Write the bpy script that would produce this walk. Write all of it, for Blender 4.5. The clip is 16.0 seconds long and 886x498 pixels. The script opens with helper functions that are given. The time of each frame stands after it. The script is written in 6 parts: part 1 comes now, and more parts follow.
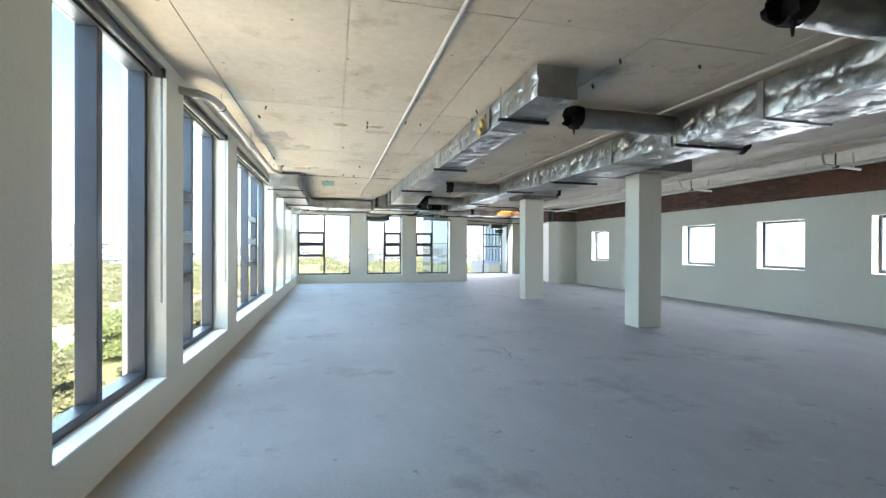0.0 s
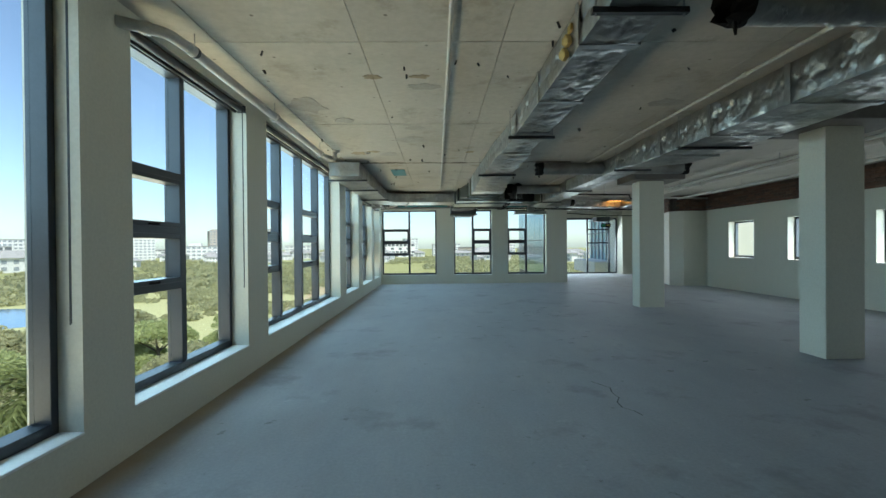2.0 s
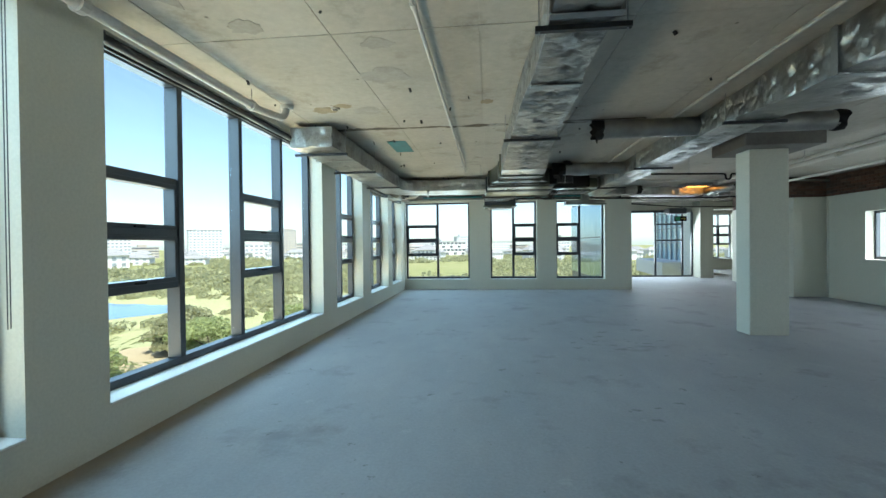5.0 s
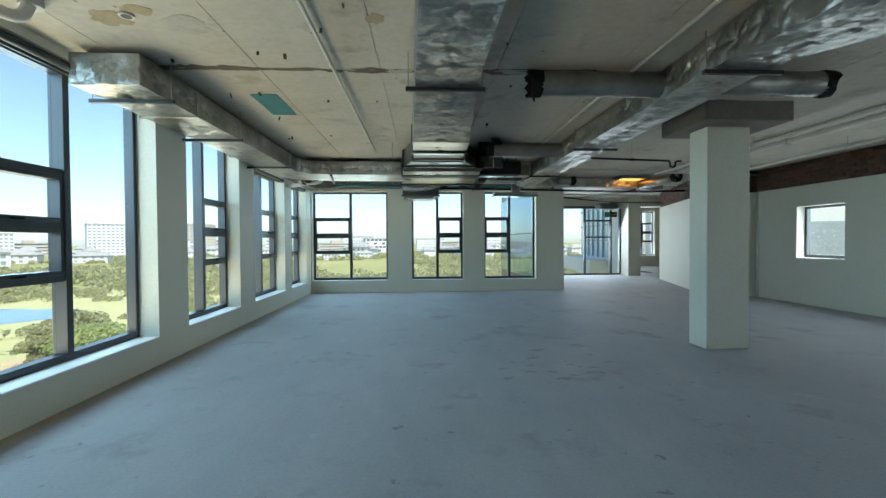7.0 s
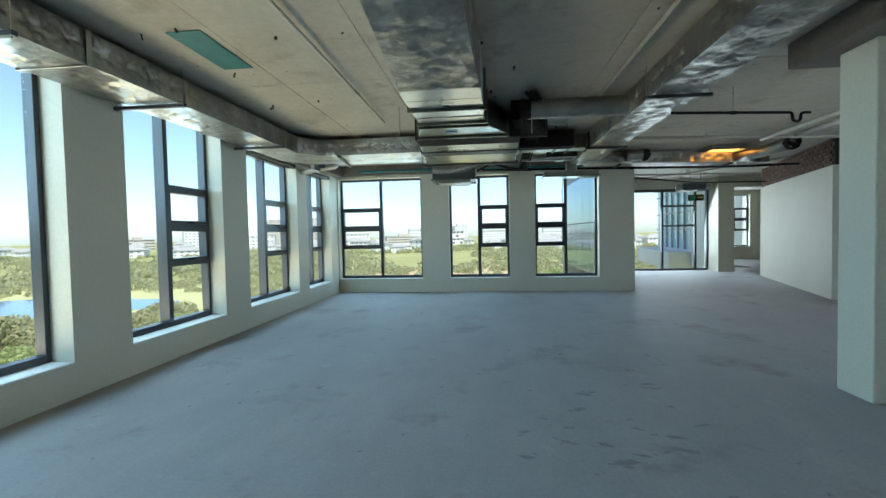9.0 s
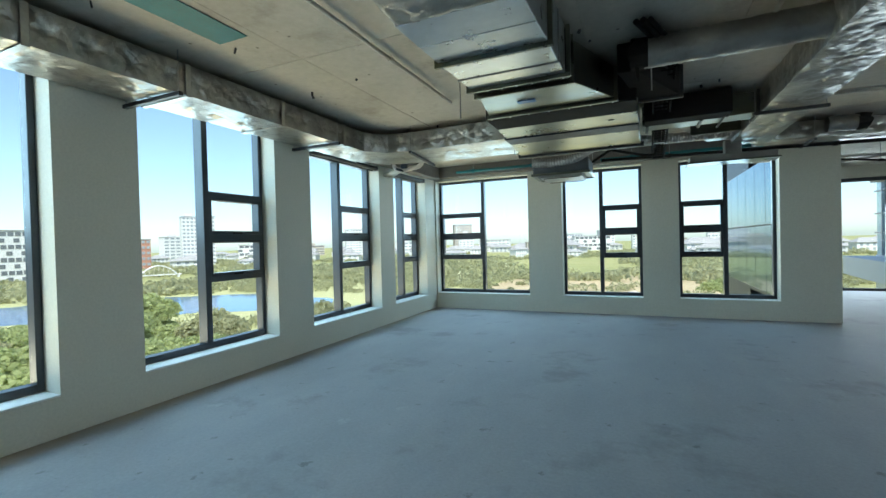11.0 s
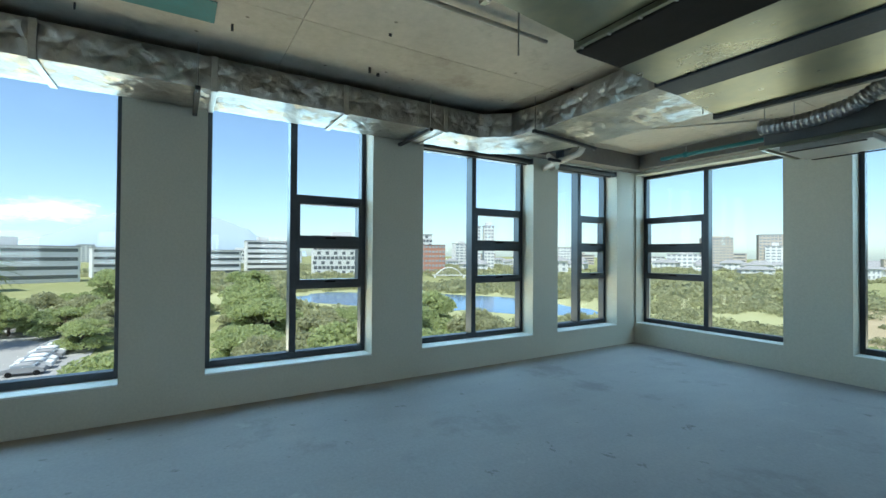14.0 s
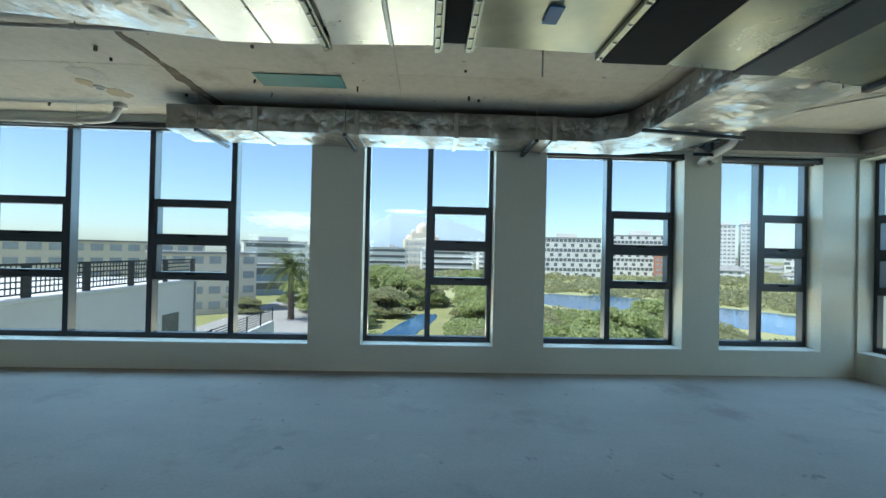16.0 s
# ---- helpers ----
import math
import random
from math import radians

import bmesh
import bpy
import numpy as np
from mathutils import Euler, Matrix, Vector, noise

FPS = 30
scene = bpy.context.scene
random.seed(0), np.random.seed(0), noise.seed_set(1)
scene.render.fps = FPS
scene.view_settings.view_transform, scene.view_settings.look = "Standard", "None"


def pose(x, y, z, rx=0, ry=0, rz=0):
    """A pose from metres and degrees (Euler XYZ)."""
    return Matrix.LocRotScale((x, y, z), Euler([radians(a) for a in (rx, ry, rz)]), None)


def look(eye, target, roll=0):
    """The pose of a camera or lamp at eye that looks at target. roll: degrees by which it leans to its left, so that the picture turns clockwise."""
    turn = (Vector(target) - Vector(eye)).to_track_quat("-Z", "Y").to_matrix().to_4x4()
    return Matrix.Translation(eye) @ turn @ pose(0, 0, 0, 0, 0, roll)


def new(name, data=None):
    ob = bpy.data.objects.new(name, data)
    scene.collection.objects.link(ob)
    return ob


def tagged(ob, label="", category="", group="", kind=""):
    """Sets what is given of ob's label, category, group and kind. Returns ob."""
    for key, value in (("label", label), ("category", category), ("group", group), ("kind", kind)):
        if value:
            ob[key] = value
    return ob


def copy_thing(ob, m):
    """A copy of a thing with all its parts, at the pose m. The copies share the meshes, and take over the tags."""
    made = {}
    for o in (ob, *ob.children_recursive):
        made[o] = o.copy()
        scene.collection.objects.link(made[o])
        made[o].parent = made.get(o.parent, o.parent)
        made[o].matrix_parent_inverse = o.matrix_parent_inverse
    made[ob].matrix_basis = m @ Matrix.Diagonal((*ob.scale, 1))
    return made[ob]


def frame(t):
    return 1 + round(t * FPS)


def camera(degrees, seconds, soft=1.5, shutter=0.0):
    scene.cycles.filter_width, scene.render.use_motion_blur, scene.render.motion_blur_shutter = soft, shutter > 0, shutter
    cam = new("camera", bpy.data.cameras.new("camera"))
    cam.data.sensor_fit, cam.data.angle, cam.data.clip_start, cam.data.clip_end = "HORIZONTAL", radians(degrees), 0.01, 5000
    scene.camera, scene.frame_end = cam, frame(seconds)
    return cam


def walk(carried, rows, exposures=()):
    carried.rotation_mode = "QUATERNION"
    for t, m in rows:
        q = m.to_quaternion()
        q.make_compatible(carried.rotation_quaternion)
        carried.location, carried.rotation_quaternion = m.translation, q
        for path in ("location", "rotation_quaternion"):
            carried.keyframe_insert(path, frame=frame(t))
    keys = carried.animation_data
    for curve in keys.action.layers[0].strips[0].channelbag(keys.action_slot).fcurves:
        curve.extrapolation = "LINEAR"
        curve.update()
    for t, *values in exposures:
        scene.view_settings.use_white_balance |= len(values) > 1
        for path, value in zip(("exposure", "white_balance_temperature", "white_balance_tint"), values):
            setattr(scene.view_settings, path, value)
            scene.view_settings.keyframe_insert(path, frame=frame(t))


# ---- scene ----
cam = camera(91.0, 16.0)
PATH = [
    (0, (0.56, 0.765, 1.566), (1.05, 2.703, 1.558), 0.2),
    (0.5, (0.798, 1.209, 1.548), (1.135, 3.181, 1.54), -0.3),
    (1, (1.034, 1.654, 1.549), (1.29, 3.637, 1.542), -0.2),
    (1.5, (1.161, 2.109, 1.539), (1.36, 4.099, 1.529), -0.0),
    (2, (1.32, 2.506, 1.515), (1.348, 4.506, 1.502), -0.5),
    (2.5, (1.455, 2.939, 1.515), (1.303, 4.933, 1.503), -1.0),
    (3, (1.569, 3.396, 1.516), (1.366, 5.385, 1.498), -1.2),
    (3.2, (1.629, 3.567, 1.51), (1.392, 5.553, 1.49), -1.2),
    (5.3, (1.965, 5.59, 1.538), (1.773, 7.58, 1.518), -0.3),
    (5.5, (1.972, 5.769, 1.534), (1.854, 7.765, 1.517), -0.2),
    (6, (2.081, 6.195, 1.506), (2.104, 8.195, 1.491), 0.0),
    (6.5, (2.21, 6.659, 1.507), (2.266, 8.658, 1.485), -0.1),
    (7, (2.306, 7.151, 1.506), (2.405, 9.148, 1.469), -0.4),
    (7.5, (2.512, 7.604, 1.493), (2.592, 9.602, 1.443), -0.6),
    (8, (2.671, 8.056, 1.48), (2.701, 10.055, 1.416), -0.8),
    (8.5, (2.823, 8.506, 1.489), (2.809, 10.504, 1.416), -0.8),
    (9, (2.999, 8.947, 1.497), (2.794, 10.936, 1.428), -1.2),
    (9.5, (3.111, 9.413, 1.509), (2.789, 11.386, 1.443), -1.2),
    (10, (3.241, 9.843, 1.524), (2.761, 11.784, 1.464), -1.5),
    (10.2, (3.295, 10.019, 1.538), (2.737, 11.939, 1.483), -1.6),
    (12.5, (3.831, 11.936, 1.524), (2.586, 13.501, 1.546), -0.7),
    (13, (3.925, 12.371, 1.516), (2.523, 13.797, 1.548), -0.7),
    (13.5, (3.936, 12.788, 1.513), (2.394, 14.062, 1.542), -0.5),
    (14, (3.952, 13.131, 1.549), (2.243, 14.169, 1.573), 0.4),
    (14.5, (4.103, 13.469, 1.577), (2.246, 14.212, 1.587), 1.5),
    (15, (4.333, 13.684, 1.587), (2.429, 14.296, 1.599), 1.3),
    (15.5, (4.576, 13.921, 1.604), (2.626, 14.365, 1.621), 1.6),
    (16, (4.837, 14.211, 1.586), (2.839, 14.286, 1.602), 1.3),
]
EXPOSURES = [(0.0, 1.82, 6680, 22), (0.5, 1.36, 6680, 22), (1.0, 0.8, 6680, 18), (1.5, 0.38, 6560, 9), (2.0, 0.5, 6450, 7), (2.5, 0.78, 6400, 7), (3.0, 0.88, 6400, 8), (5.5, 0.9, 6400, 8), (7.0, 0.76, 6480, 9), (9.0, 0.76, 6450, 8), (12.5, 0.64, 6220, 7), (14.0, 0.44, 6100, 6), (16.0, 0.33, 6020, 7)]
walk(cam, [(t, look(eye, target, roll)) for t, eye, target, roll in PATH], EXPOSURES)

# ---- sky, sun ----
SUN_EL, SUN_AZ = 60.0, 150.0
world = bpy.data.worlds.new("sky")
scene.world = world
world.use_nodes = True
wn, wl = world.node_tree.nodes, world.node_tree.links
sky = wn.new("ShaderNodeTexSky")
sky.sky_type = "NISHITA"
sky.sun_disc = False
sky.sun_elevation, sky.sun_rotation = radians(SUN_EL), radians(SUN_AZ)
sky.altitude, sky.air_density, sky.dust_density, sky.ozone_density = 20, 0.95, 0.7, 1.2
pale = wn.new("ShaderNodeHueSaturation")
pale.inputs["Saturation"].default_value = 0.88
cool = wn.new("ShaderNodeMix")
cool.data_type, cool.blend_type = "RGBA", "MULTIPLY"
cool.inputs["Factor"].default_value, cool.inputs["B"].default_value = 1.0, (0.98, 1.09, 1.19, 1)
wl.new(sky.outputs[0], pale.inputs["Color"])
wl.new(pale.outputs[0], cool.inputs["A"])
wl.new(cool.outputs["Result"], wn["Background"].inputs[0])
wn["Background"].inputs[1].default_value = 0.138
sun = new("sun", bpy.data.lights.new("sun", "SUN"))
sun.data.energy, sun.data.angle, sun.data.color = 5.0, radians(0.5), (1.0, 0.95, 0.88)
sun.matrix_world = look((0, 0, 0), (-math.sin(radians(SUN_AZ)) * math.cos(radians(SUN_EL)), -math.cos(radians(SUN_AZ)) * math.cos(radians(SUN_EL)), -math.sin(radians(SUN_EL))))


def sky_lamp(name, x, y, z, w, h, rx, rz, watts, tone=(0.80, 0.91, 1.0)):
    """Daylight that enters by one window opening."""
    lamp = new(name, bpy.data.lights.new(name, "AREA"))
    lamp.data.shape, lamp.data.size, lamp.data.size_y = "RECTANGLE", w, h
    lamp.data.energy, lamp.data.color = watts, tone
    lamp.matrix_world = pose(x, y, z, rx, 0, rz)
    return lamp


# ---- plan, in metres ----
WALL_X, FAR_Y, CEIL, SILL = -0.935, 20.12, 3.28, 0.35
LEFT_OPENINGS = [(3.61, 5.30, 3.2), (5.77, 7.73, 3.2), (8.34, 12.676, 3.2), (13.365, 15.113, 3.2), (15.797, 17.685, 3.0), (18.2, 19.632, 3.0)]
FAR_OPENINGS = [(-0.88, 1.307, 2.98), (2.02, 3.559, 2.98), (4.2, 5.763, 2.98)]
WATTS = 10.0
SKY_TONE, BOUNCE_TONE = (0.52, 0.80, 1.0), (1.0, 0.87, 0.62)
# skylight falls in from above the window line, the sunlit ground sends light up from below it
for tone, low, high, off, wide, watts, share in ((SKY_TONE, 1.8, 5.4, 2.1, 0.6, WATTS * 76, 0.36), (BOUNCE_TONE, -6.2, 0.1, 3.6, 2.4, WATTS * 178, 0.25)):
    mid = (low + high) / 2
    sky_lamp("window_daylight", 0, 0, 0, 15.8 + 2 * wide, high - low, 0, 0, watts, tone).matrix_world = look((-1.0 - off, 11.7, mid), (0.0, 11.7, mid))
    sky_lamp("window_daylight", 0, 0, 0, 6.6 + wide, high - low, 0, 0, watts * share, tone).matrix_world = look((2.4 - wide / 2, 20.2 + off, mid), (2.4 - wide / 2, 18.7, mid))
for y0 in (15.74, 13.30, 10.86, 8.42, 5.98):
    sky_lamp("window_daylight", 11.45, y0 + 0.58, 1.65, 1.15, 1.15, 0, 0, WATTS * 2.0).matrix_world = look((11.45, y0 + 0.58, 1.65), (0, y0 + 0.58, 1.2))
sky_lamp("window_daylight", 8.8, 25.8, 1.5, 4.0, 2.7, 0, 0, WATTS * 14.0).matrix_world = look((8.8, 25.9, 1.7), (8.5, 22.0, -0.8))
sky_lamp("window_daylight", 14.72, 31.45, 1.6, 1.2, 2.7, -90, 0, WATTS * 9.0)

# ---- materials ----
def material(name):
    m = bpy.data.materials.new(name)
    m.use_nodes = True
    nt = m.node_tree
    return m, nt, nt.nodes["Principled BSDF"]


def node(nt, kind, **kw):
    n = nt.nodes.new("ShaderNode" + kind)
    for k, v in kw.items():
        n.inputs[k.replace("_", " ")].default_value = v
    return n


def ramp(nt, fac, stops):
    r = nt.nodes.new("ShaderNodeValToRGB")
    els = r.color_ramp.elements
    while len(els) < len(stops):
        els.new(0.5)
    for e, (p, c) in zip(els, stops):
        e.position, e.color = p, (*c, 1)
    nt.links.new(fac, r.inputs[0])
    return r.outputs[0]


def coords(nt, scale=(1, 1, 1)):
    tc = nt.nodes.new("ShaderNodeNewGeometry")
    mp = nt.nodes.new("ShaderNodeMapping")
    mp.inputs["Scale"].default_value = scale
    nt.links.new(tc.outputs["Position"], mp.inputs[0])
    return mp.outputs[0]


def noise_at(nt, scale, detail=4.0, rough=0.55, stretch=(1, 1, 1)):
    n = node(nt, "TexNoise", Scale=scale, Detail=detail, Roughness=rough)
    nt.links.new(coords(nt, stretch), n.inputs["Vector"])
    return n.outputs["Fac"]


def mix(nt, fac, a, b, mode="MIX"):
    n = nt.nodes.new("ShaderNodeMix")
    n.data_type, n.blend_type = "RGBA", mode
    for sock, v in ((n.inputs["Factor"], fac), (n.inputs["A"], a), (n.inputs["B"], b)):
        if hasattr(v, "links"):
            nt.links.new(v, sock)
        elif isinstance(v, tuple):
            sock.default_value = (*v, 1)
        else:
            sock.default_value = v
    return n.outputs["Result"]


def bump(nt, bsdf, height, strength, dist=0.01):
    b = node(nt, "Bump", Strength=strength, Distance=dist)
    nt.links.new(height, b.inputs["Height"])
    nt.links.new(b.outputs[0], bsdf.inputs["Normal"])
    return b


def surface(name, light, dark, scale=1.2, fine=14.0, rough=0.7, metal=0.0, relief=0.15, dist=0.004, stain=None, stain_at=(0.62, 0.72), stain_scale=0.6, stretch=(1, 1, 1), spec=0.5):
    """A two-scale procedural surface: broad tone, fine grain, optional stains, relief."""
    m, nt, b = material(name)
    broad = noise_at(nt, scale, 5.0, 0.6, stretch)
    grain = noise_at(nt, fine, 6.0, 0.65, stretch)
    c = ramp(nt, broad, [(0.3, dark), (0.72, light)])
    c = mix(nt, 0.35, c, ramp(nt, grain, [(0.3, tuple(v * 0.8 for v in dark)), (0.7, tuple(min(1, v * 1.08) for v in light))]))
    if stain:
        f = ramp(nt, noise_at(nt, stain_scale, 7.0, 0.62), [(stain_at[0], (0, 0, 0)), (stain_at[1], (1, 1, 1))])
        c = mix(nt, f, c, stain)
    nt.links.new(c, b.inputs["Base Color"])
    b.inputs["Metallic"].default_value = metal
    b.inputs["Specular IOR Level"].default_value = spec
    r = nt.nodes.new("ShaderNodeMapRange")
    r.inputs["To Min"].default_value, r.inputs["To Max"].default_value = max(0.05, rough - 0.12), min(1.0, rough + 0.12)
    nt.links.new(grain, r.inputs["Value"])
    nt.links.new(r.outputs[0], b.inputs["Roughness"])
    if relief:
        bump(nt, b, grain, relief, dist)
    return m


def screed_material():
    m, nt, b = material("floor_screed")
    c = ramp(nt, noise_at(nt, 0.35, 6.0, 0.6), [(0.28, (0.228, 0.24, 0.258)), (0.55, (0.302, 0.312, 0.33)), (0.8, (0.365, 0.37, 0.38))])
    streak = noise_at(nt, 1.4, 7.0, 0.72, (1, 0.4, 1))
    c = mix(nt, 0.45, c, ramp(nt, streak, [(0.25, (0.195, 0.205, 0.22)), (0.5, (0.302, 0.31, 0.325)), (0.72, (0.415, 0.42, 0.425))]))
    grain = noise_at(nt, 38.0, 5.0, 0.7)
    c = mix(nt, 0.25, c, ramp(nt, grain, [(0.3, (0.20, 0.20, 0.20)), (0.7, (0.40, 0.40, 0.39))]))
    damp = ramp(nt, noise_at(nt, 0.9, 9.0, 0.66), [(0.56, (0, 0, 0)), (0.66, (1, 1, 1))])
    c = mix(nt, mix(nt, 0.55, (0, 0, 0), damp), c, (0.165, 0.165, 0.168))
    spot = ramp(nt, noise_at(nt, 5.0, 5.0, 0.62), [(0.655, (0, 0, 0)), (0.70, (1, 1, 1))])
    c = mix(nt, mix(nt, 0.6, (0, 0, 0), spot), c, (0.12, 0.118, 0.115))
    pale = ramp(nt, noise_at(nt, 2.3, 7.0, 0.7), [(0.62, (0, 0, 0)), (0.72, (1, 1, 1))])
    c = mix(nt, mix(nt, 0.4, (0, 0, 0), pale), c, (0.46, 0.46, 0.455))
    sep = nt.nodes.new("ShaderNodeSeparateXYZ")
    nt.links.new(coords(nt), sep.inputs[0])
    edge = nt.nodes.new("ShaderNodeMapRange")
    edge.inputs["From Min"].default_value, edge.inputs["From Max"].default_value = -0.62, -0.93
    nt.links.new(sep.outputs["X"], edge.inputs["Value"])
    dust = nt.nodes.new("ShaderNodeMath")
    dust.operation = "MULTIPLY"
    nt.links.new(edge.outputs[0], dust.inputs[0])
    nt.links.new(noise_at(nt, 1.8, 6.0, 0.7), dust.inputs[1])
    c = mix(nt, ramp(nt, dust.outputs[0], [(0.12, (0, 0, 0)), (0.45, (0.8, 0.8, 0.8))]), c, (0.29, 0.235, 0.165))
    nt.links.new(c, b.inputs["Base Color"])
    b.inputs["Specular IOR Level"].default_value = 0.3
    r = nt.nodes.new("ShaderNodeMapRange")
    r.inputs["To Min"].default_value, r.inputs["To Max"].default_value = 0.55, 0.85
    nt.links.new(streak, r.inputs["Value"])
    nt.links.new(r.outputs[0], b.inputs["Roughness"])
    bump(nt, b, mix(nt, 0.3, streak, grain), 0.16, 0.008)
    return m


def slab_material():
    m, nt, b = material("ceiling_concrete")
    c = ramp(nt, noise_at(nt, 0.55, 7.0, 0.62), [(0.28, (0.31, 0.285, 0.24)), (0.5, (0.45, 0.42, 0.36)), (0.75, (0.54, 0.51, 0.44))])
    fine = noise_at(nt, 11.0, 8.0, 0.7)
    c = mix(nt, 0.35, c, ramp(nt, fine, [(0.3, (0.28, 0.26, 0.22)), (0.7, (0.57, 0.54, 0.47))]))
    rnd = nt.nodes.new("ShaderNodeNewGeometry")
    c = mix(nt, 0.22, c, ramp(nt, rnd.outputs["Random Per Island"], [(0.0, (0.32, 0.30, 0.26)), (1.0, (0.57, 0.54, 0.47))]))
    stain = ramp(nt, noise_at(nt, 1.5, 8.0, 0.70), [(0.555, (0, 0, 0)), (0.68, (1, 1, 1))])
    c = mix(nt, mix(nt, 0.7, (0, 0, 0), stain), c, (0.25, 0.22, 0.175))
    pock = node(nt, "TexVoronoi", Scale=3.2)
    nt.links.new(coords(nt), pock.inputs["Vector"])
    hole = ramp(nt, pock.outputs["Distance"], [(0.035, (1, 1, 1)), (0.06, (0, 0, 0))])
    c = mix(nt, mix(nt, 0.8, (0, 0, 0), hole), c, (0.10, 0.09, 0.08))
    nt.links.new(c, b.inputs["Base Color"])
    b.inputs["Roughness"].default_value = 0.82
    bump(nt, b, fine, 0.22, 0.006)
    return m


def foil_material():
    m, nt, b = material("foil_wrap")
    warp = node(nt, "TexNoise", Scale=2.6, Detail=4.0)
    nt.links.new(coords(nt), warp.inputs["Vector"])
    where = mix(nt, 0.22, coords(nt), warp.outputs["Color"])
    # crumpled facets: every cell of the wrap is a small plane tilted its own way
    total = None
    for scale, weight in ((3.0, 0.5), (9.0, 0.7), (26.0, 0.6)):
        v = node(nt, "TexVoronoi", Scale=scale)
        nt.links.new(where, v.inputs["Vector"])
        local, tilt, rise = (nt.nodes.new("ShaderNodeVectorMath") for _ in range(3))
        local.operation, tilt.operation, rise.operation = "SUBTRACT", "SUBTRACT", "DOT_PRODUCT"
        nt.links.new(where, local.inputs[0])
        nt.links.new(v.outputs["Position"], local.inputs[1])
        nt.links.new(v.outputs["Color"], tilt.inputs[0])
        tilt.inputs[1].default_value = (0.5, 0.5, 0.5)
        nt.links.new(local.outputs[0], rise.inputs[0])
        nt.links.new(tilt.outputs[0], rise.inputs[1])
        part_h = nt.nodes.new("ShaderNodeMath")
        part_h.operation = "MULTIPLY_ADD"
        nt.links.new(rise.outputs["Value"], part_h.inputs[0])
        part_h.inputs[1].default_value = weight
        if total is not None:
            nt.links.new(total, part_h.inputs[2])
        else:
            part_h.inputs[2].default_value = 0.0
        total = part_h.outputs[0]
    h = total
    c = ramp(nt, noise_at(nt, 3.0, 5.0), [(0.3, (0.24, 0.237, 0.224)), (0.7, (0.42, 0.413, 0.385))])
    nt.links.new(c, b.inputs["Base Color"])
    b.inputs["Metallic"].default_value = 1.0
    r = nt.nodes.new("ShaderNodeMapRange")
    r.inputs["To Min"].default_value, r.inputs["To Max"].default_value = 0.27, 0.46
    nt.links.new(noise_at(nt, 5.0, 4.0), r.inputs["Value"])
    nt.links.new(r.outputs[0], b.inputs["Roughness"])
    bump(nt, b, h, 0.46, 0.8)
    return m


def brick_material():
    m, nt, b = material("exposed_brick")
    oi = nt.nodes.new("ShaderNodeObjectInfo")
    c = ramp(nt, oi.outputs["Random"], [(0.0, (0.05, 0.03, 0.022)), (0.5, (0.10, 0.045, 0.028)), (0.85, (0.16, 0.065, 0.036)), (1.0, (0.17, 0.11, 0.075))])
    g = noise_at(nt, 24.0, 6.0, 0.7)
    c = mix(nt, 0.4, c, ramp(nt, g, [(0.3, (0.05, 0.03, 0.022)), (0.75, (0.17, 0.10, 0.065))]))
    nt.links.new(c, b.inputs["Base Color"])
    b.inputs["Roughness"].default_value = 0.9
    bump(nt, b, g, 0.4, 0.006)
    return m


def glass_material(name="window_glass", tint=(0.93, 0.97, 0.97)):
    m, nt, b = material(name)
    out = nt.nodes["Material Output"]
    tr, gl, fr = node(nt, "BsdfTransparent"), node(nt, "BsdfGlossy", Roughness=0.02), node(nt, "LayerWeight", Blend=0.5)
    tr.inputs[0].default_value = (*tint, 1)
    ms = nt.nodes.new("ShaderNodeMixShader")
    pw = nt.nodes.new("ShaderNodeMath")
    pw.operation = "POWER"
    pw.inputs[1].default_value = 4.0
    nt.links.new(fr.outputs["Facing"], pw.inputs[0])
    mr = nt.nodes.new("ShaderNodeMapRange")
    mr.inputs["To Min"].default_value, mr.inputs["To Max"].default_value = 0.015, 0.16
    nt.links.new(pw.outputs[0], mr.inputs["Value"])
    nt.links.new(mr.outputs[0], ms.inputs[0])
    nt.links.new(tr.outputs[0], ms.inputs[1])
    nt.links.new(gl.outputs[0], ms.inputs[2])
    nt.links.new(ms.outputs[0], out.inputs[0])
    return m


PAINT = surface("wall_paint", (0.60, 0.588, 0.495), (0.54, 0.53, 0.445), 0.5, 45.0, 0.62, relief=0.10, dist=0.002, stain=(0.48, 0.47, 0.42), stain_at=(0.66, 0.8))
WHITE = surface("sill_paint", (0.76, 0.77, 0.75), (0.68, 0.69, 0.67), 1.5, 50.0, 0.5, relief=0.06, dist=0.002)
SCREED = screed_material()
SLAB = slab_material()
RAW = surface("raw_concrete", (0.185, 0.175, 0.16), (0.105, 0.10, 0.092), 1.4, 18.0, 0.85, relief=0.3, stain=(0.10, 0.085, 0.07), stain_scale=1.4)
FOIL = foil_material()
GALV = surface("galvanised_steel", (0.25, 0.245, 0.165), (0.09, 0.115, 0.125), 1.7, 2.6, 0.3, 1.0, 0.0, 0.002)
SILVER = surface("new_galvanised_steel", (0.60, 0.62, 0.63), (0.44, 0.47, 0.49), 2.0, 6.0, 0.30, 1.0, 0.0, 0.002)
TAPE_FOIL = surface("foil_tape", (0.46, 0.46, 0.44), (0.34, 0.34, 0.33), 5.0, 30.0, 0.36, 1.0, 0.12, 0.004)
GALV_DULL = surface("dull_galvanised_steel", (0.45, 0.46, 0.46), (0.30, 0.31, 0.31), 4.0, 40.0, 0.42, 1.0, 0.05, 0.002)
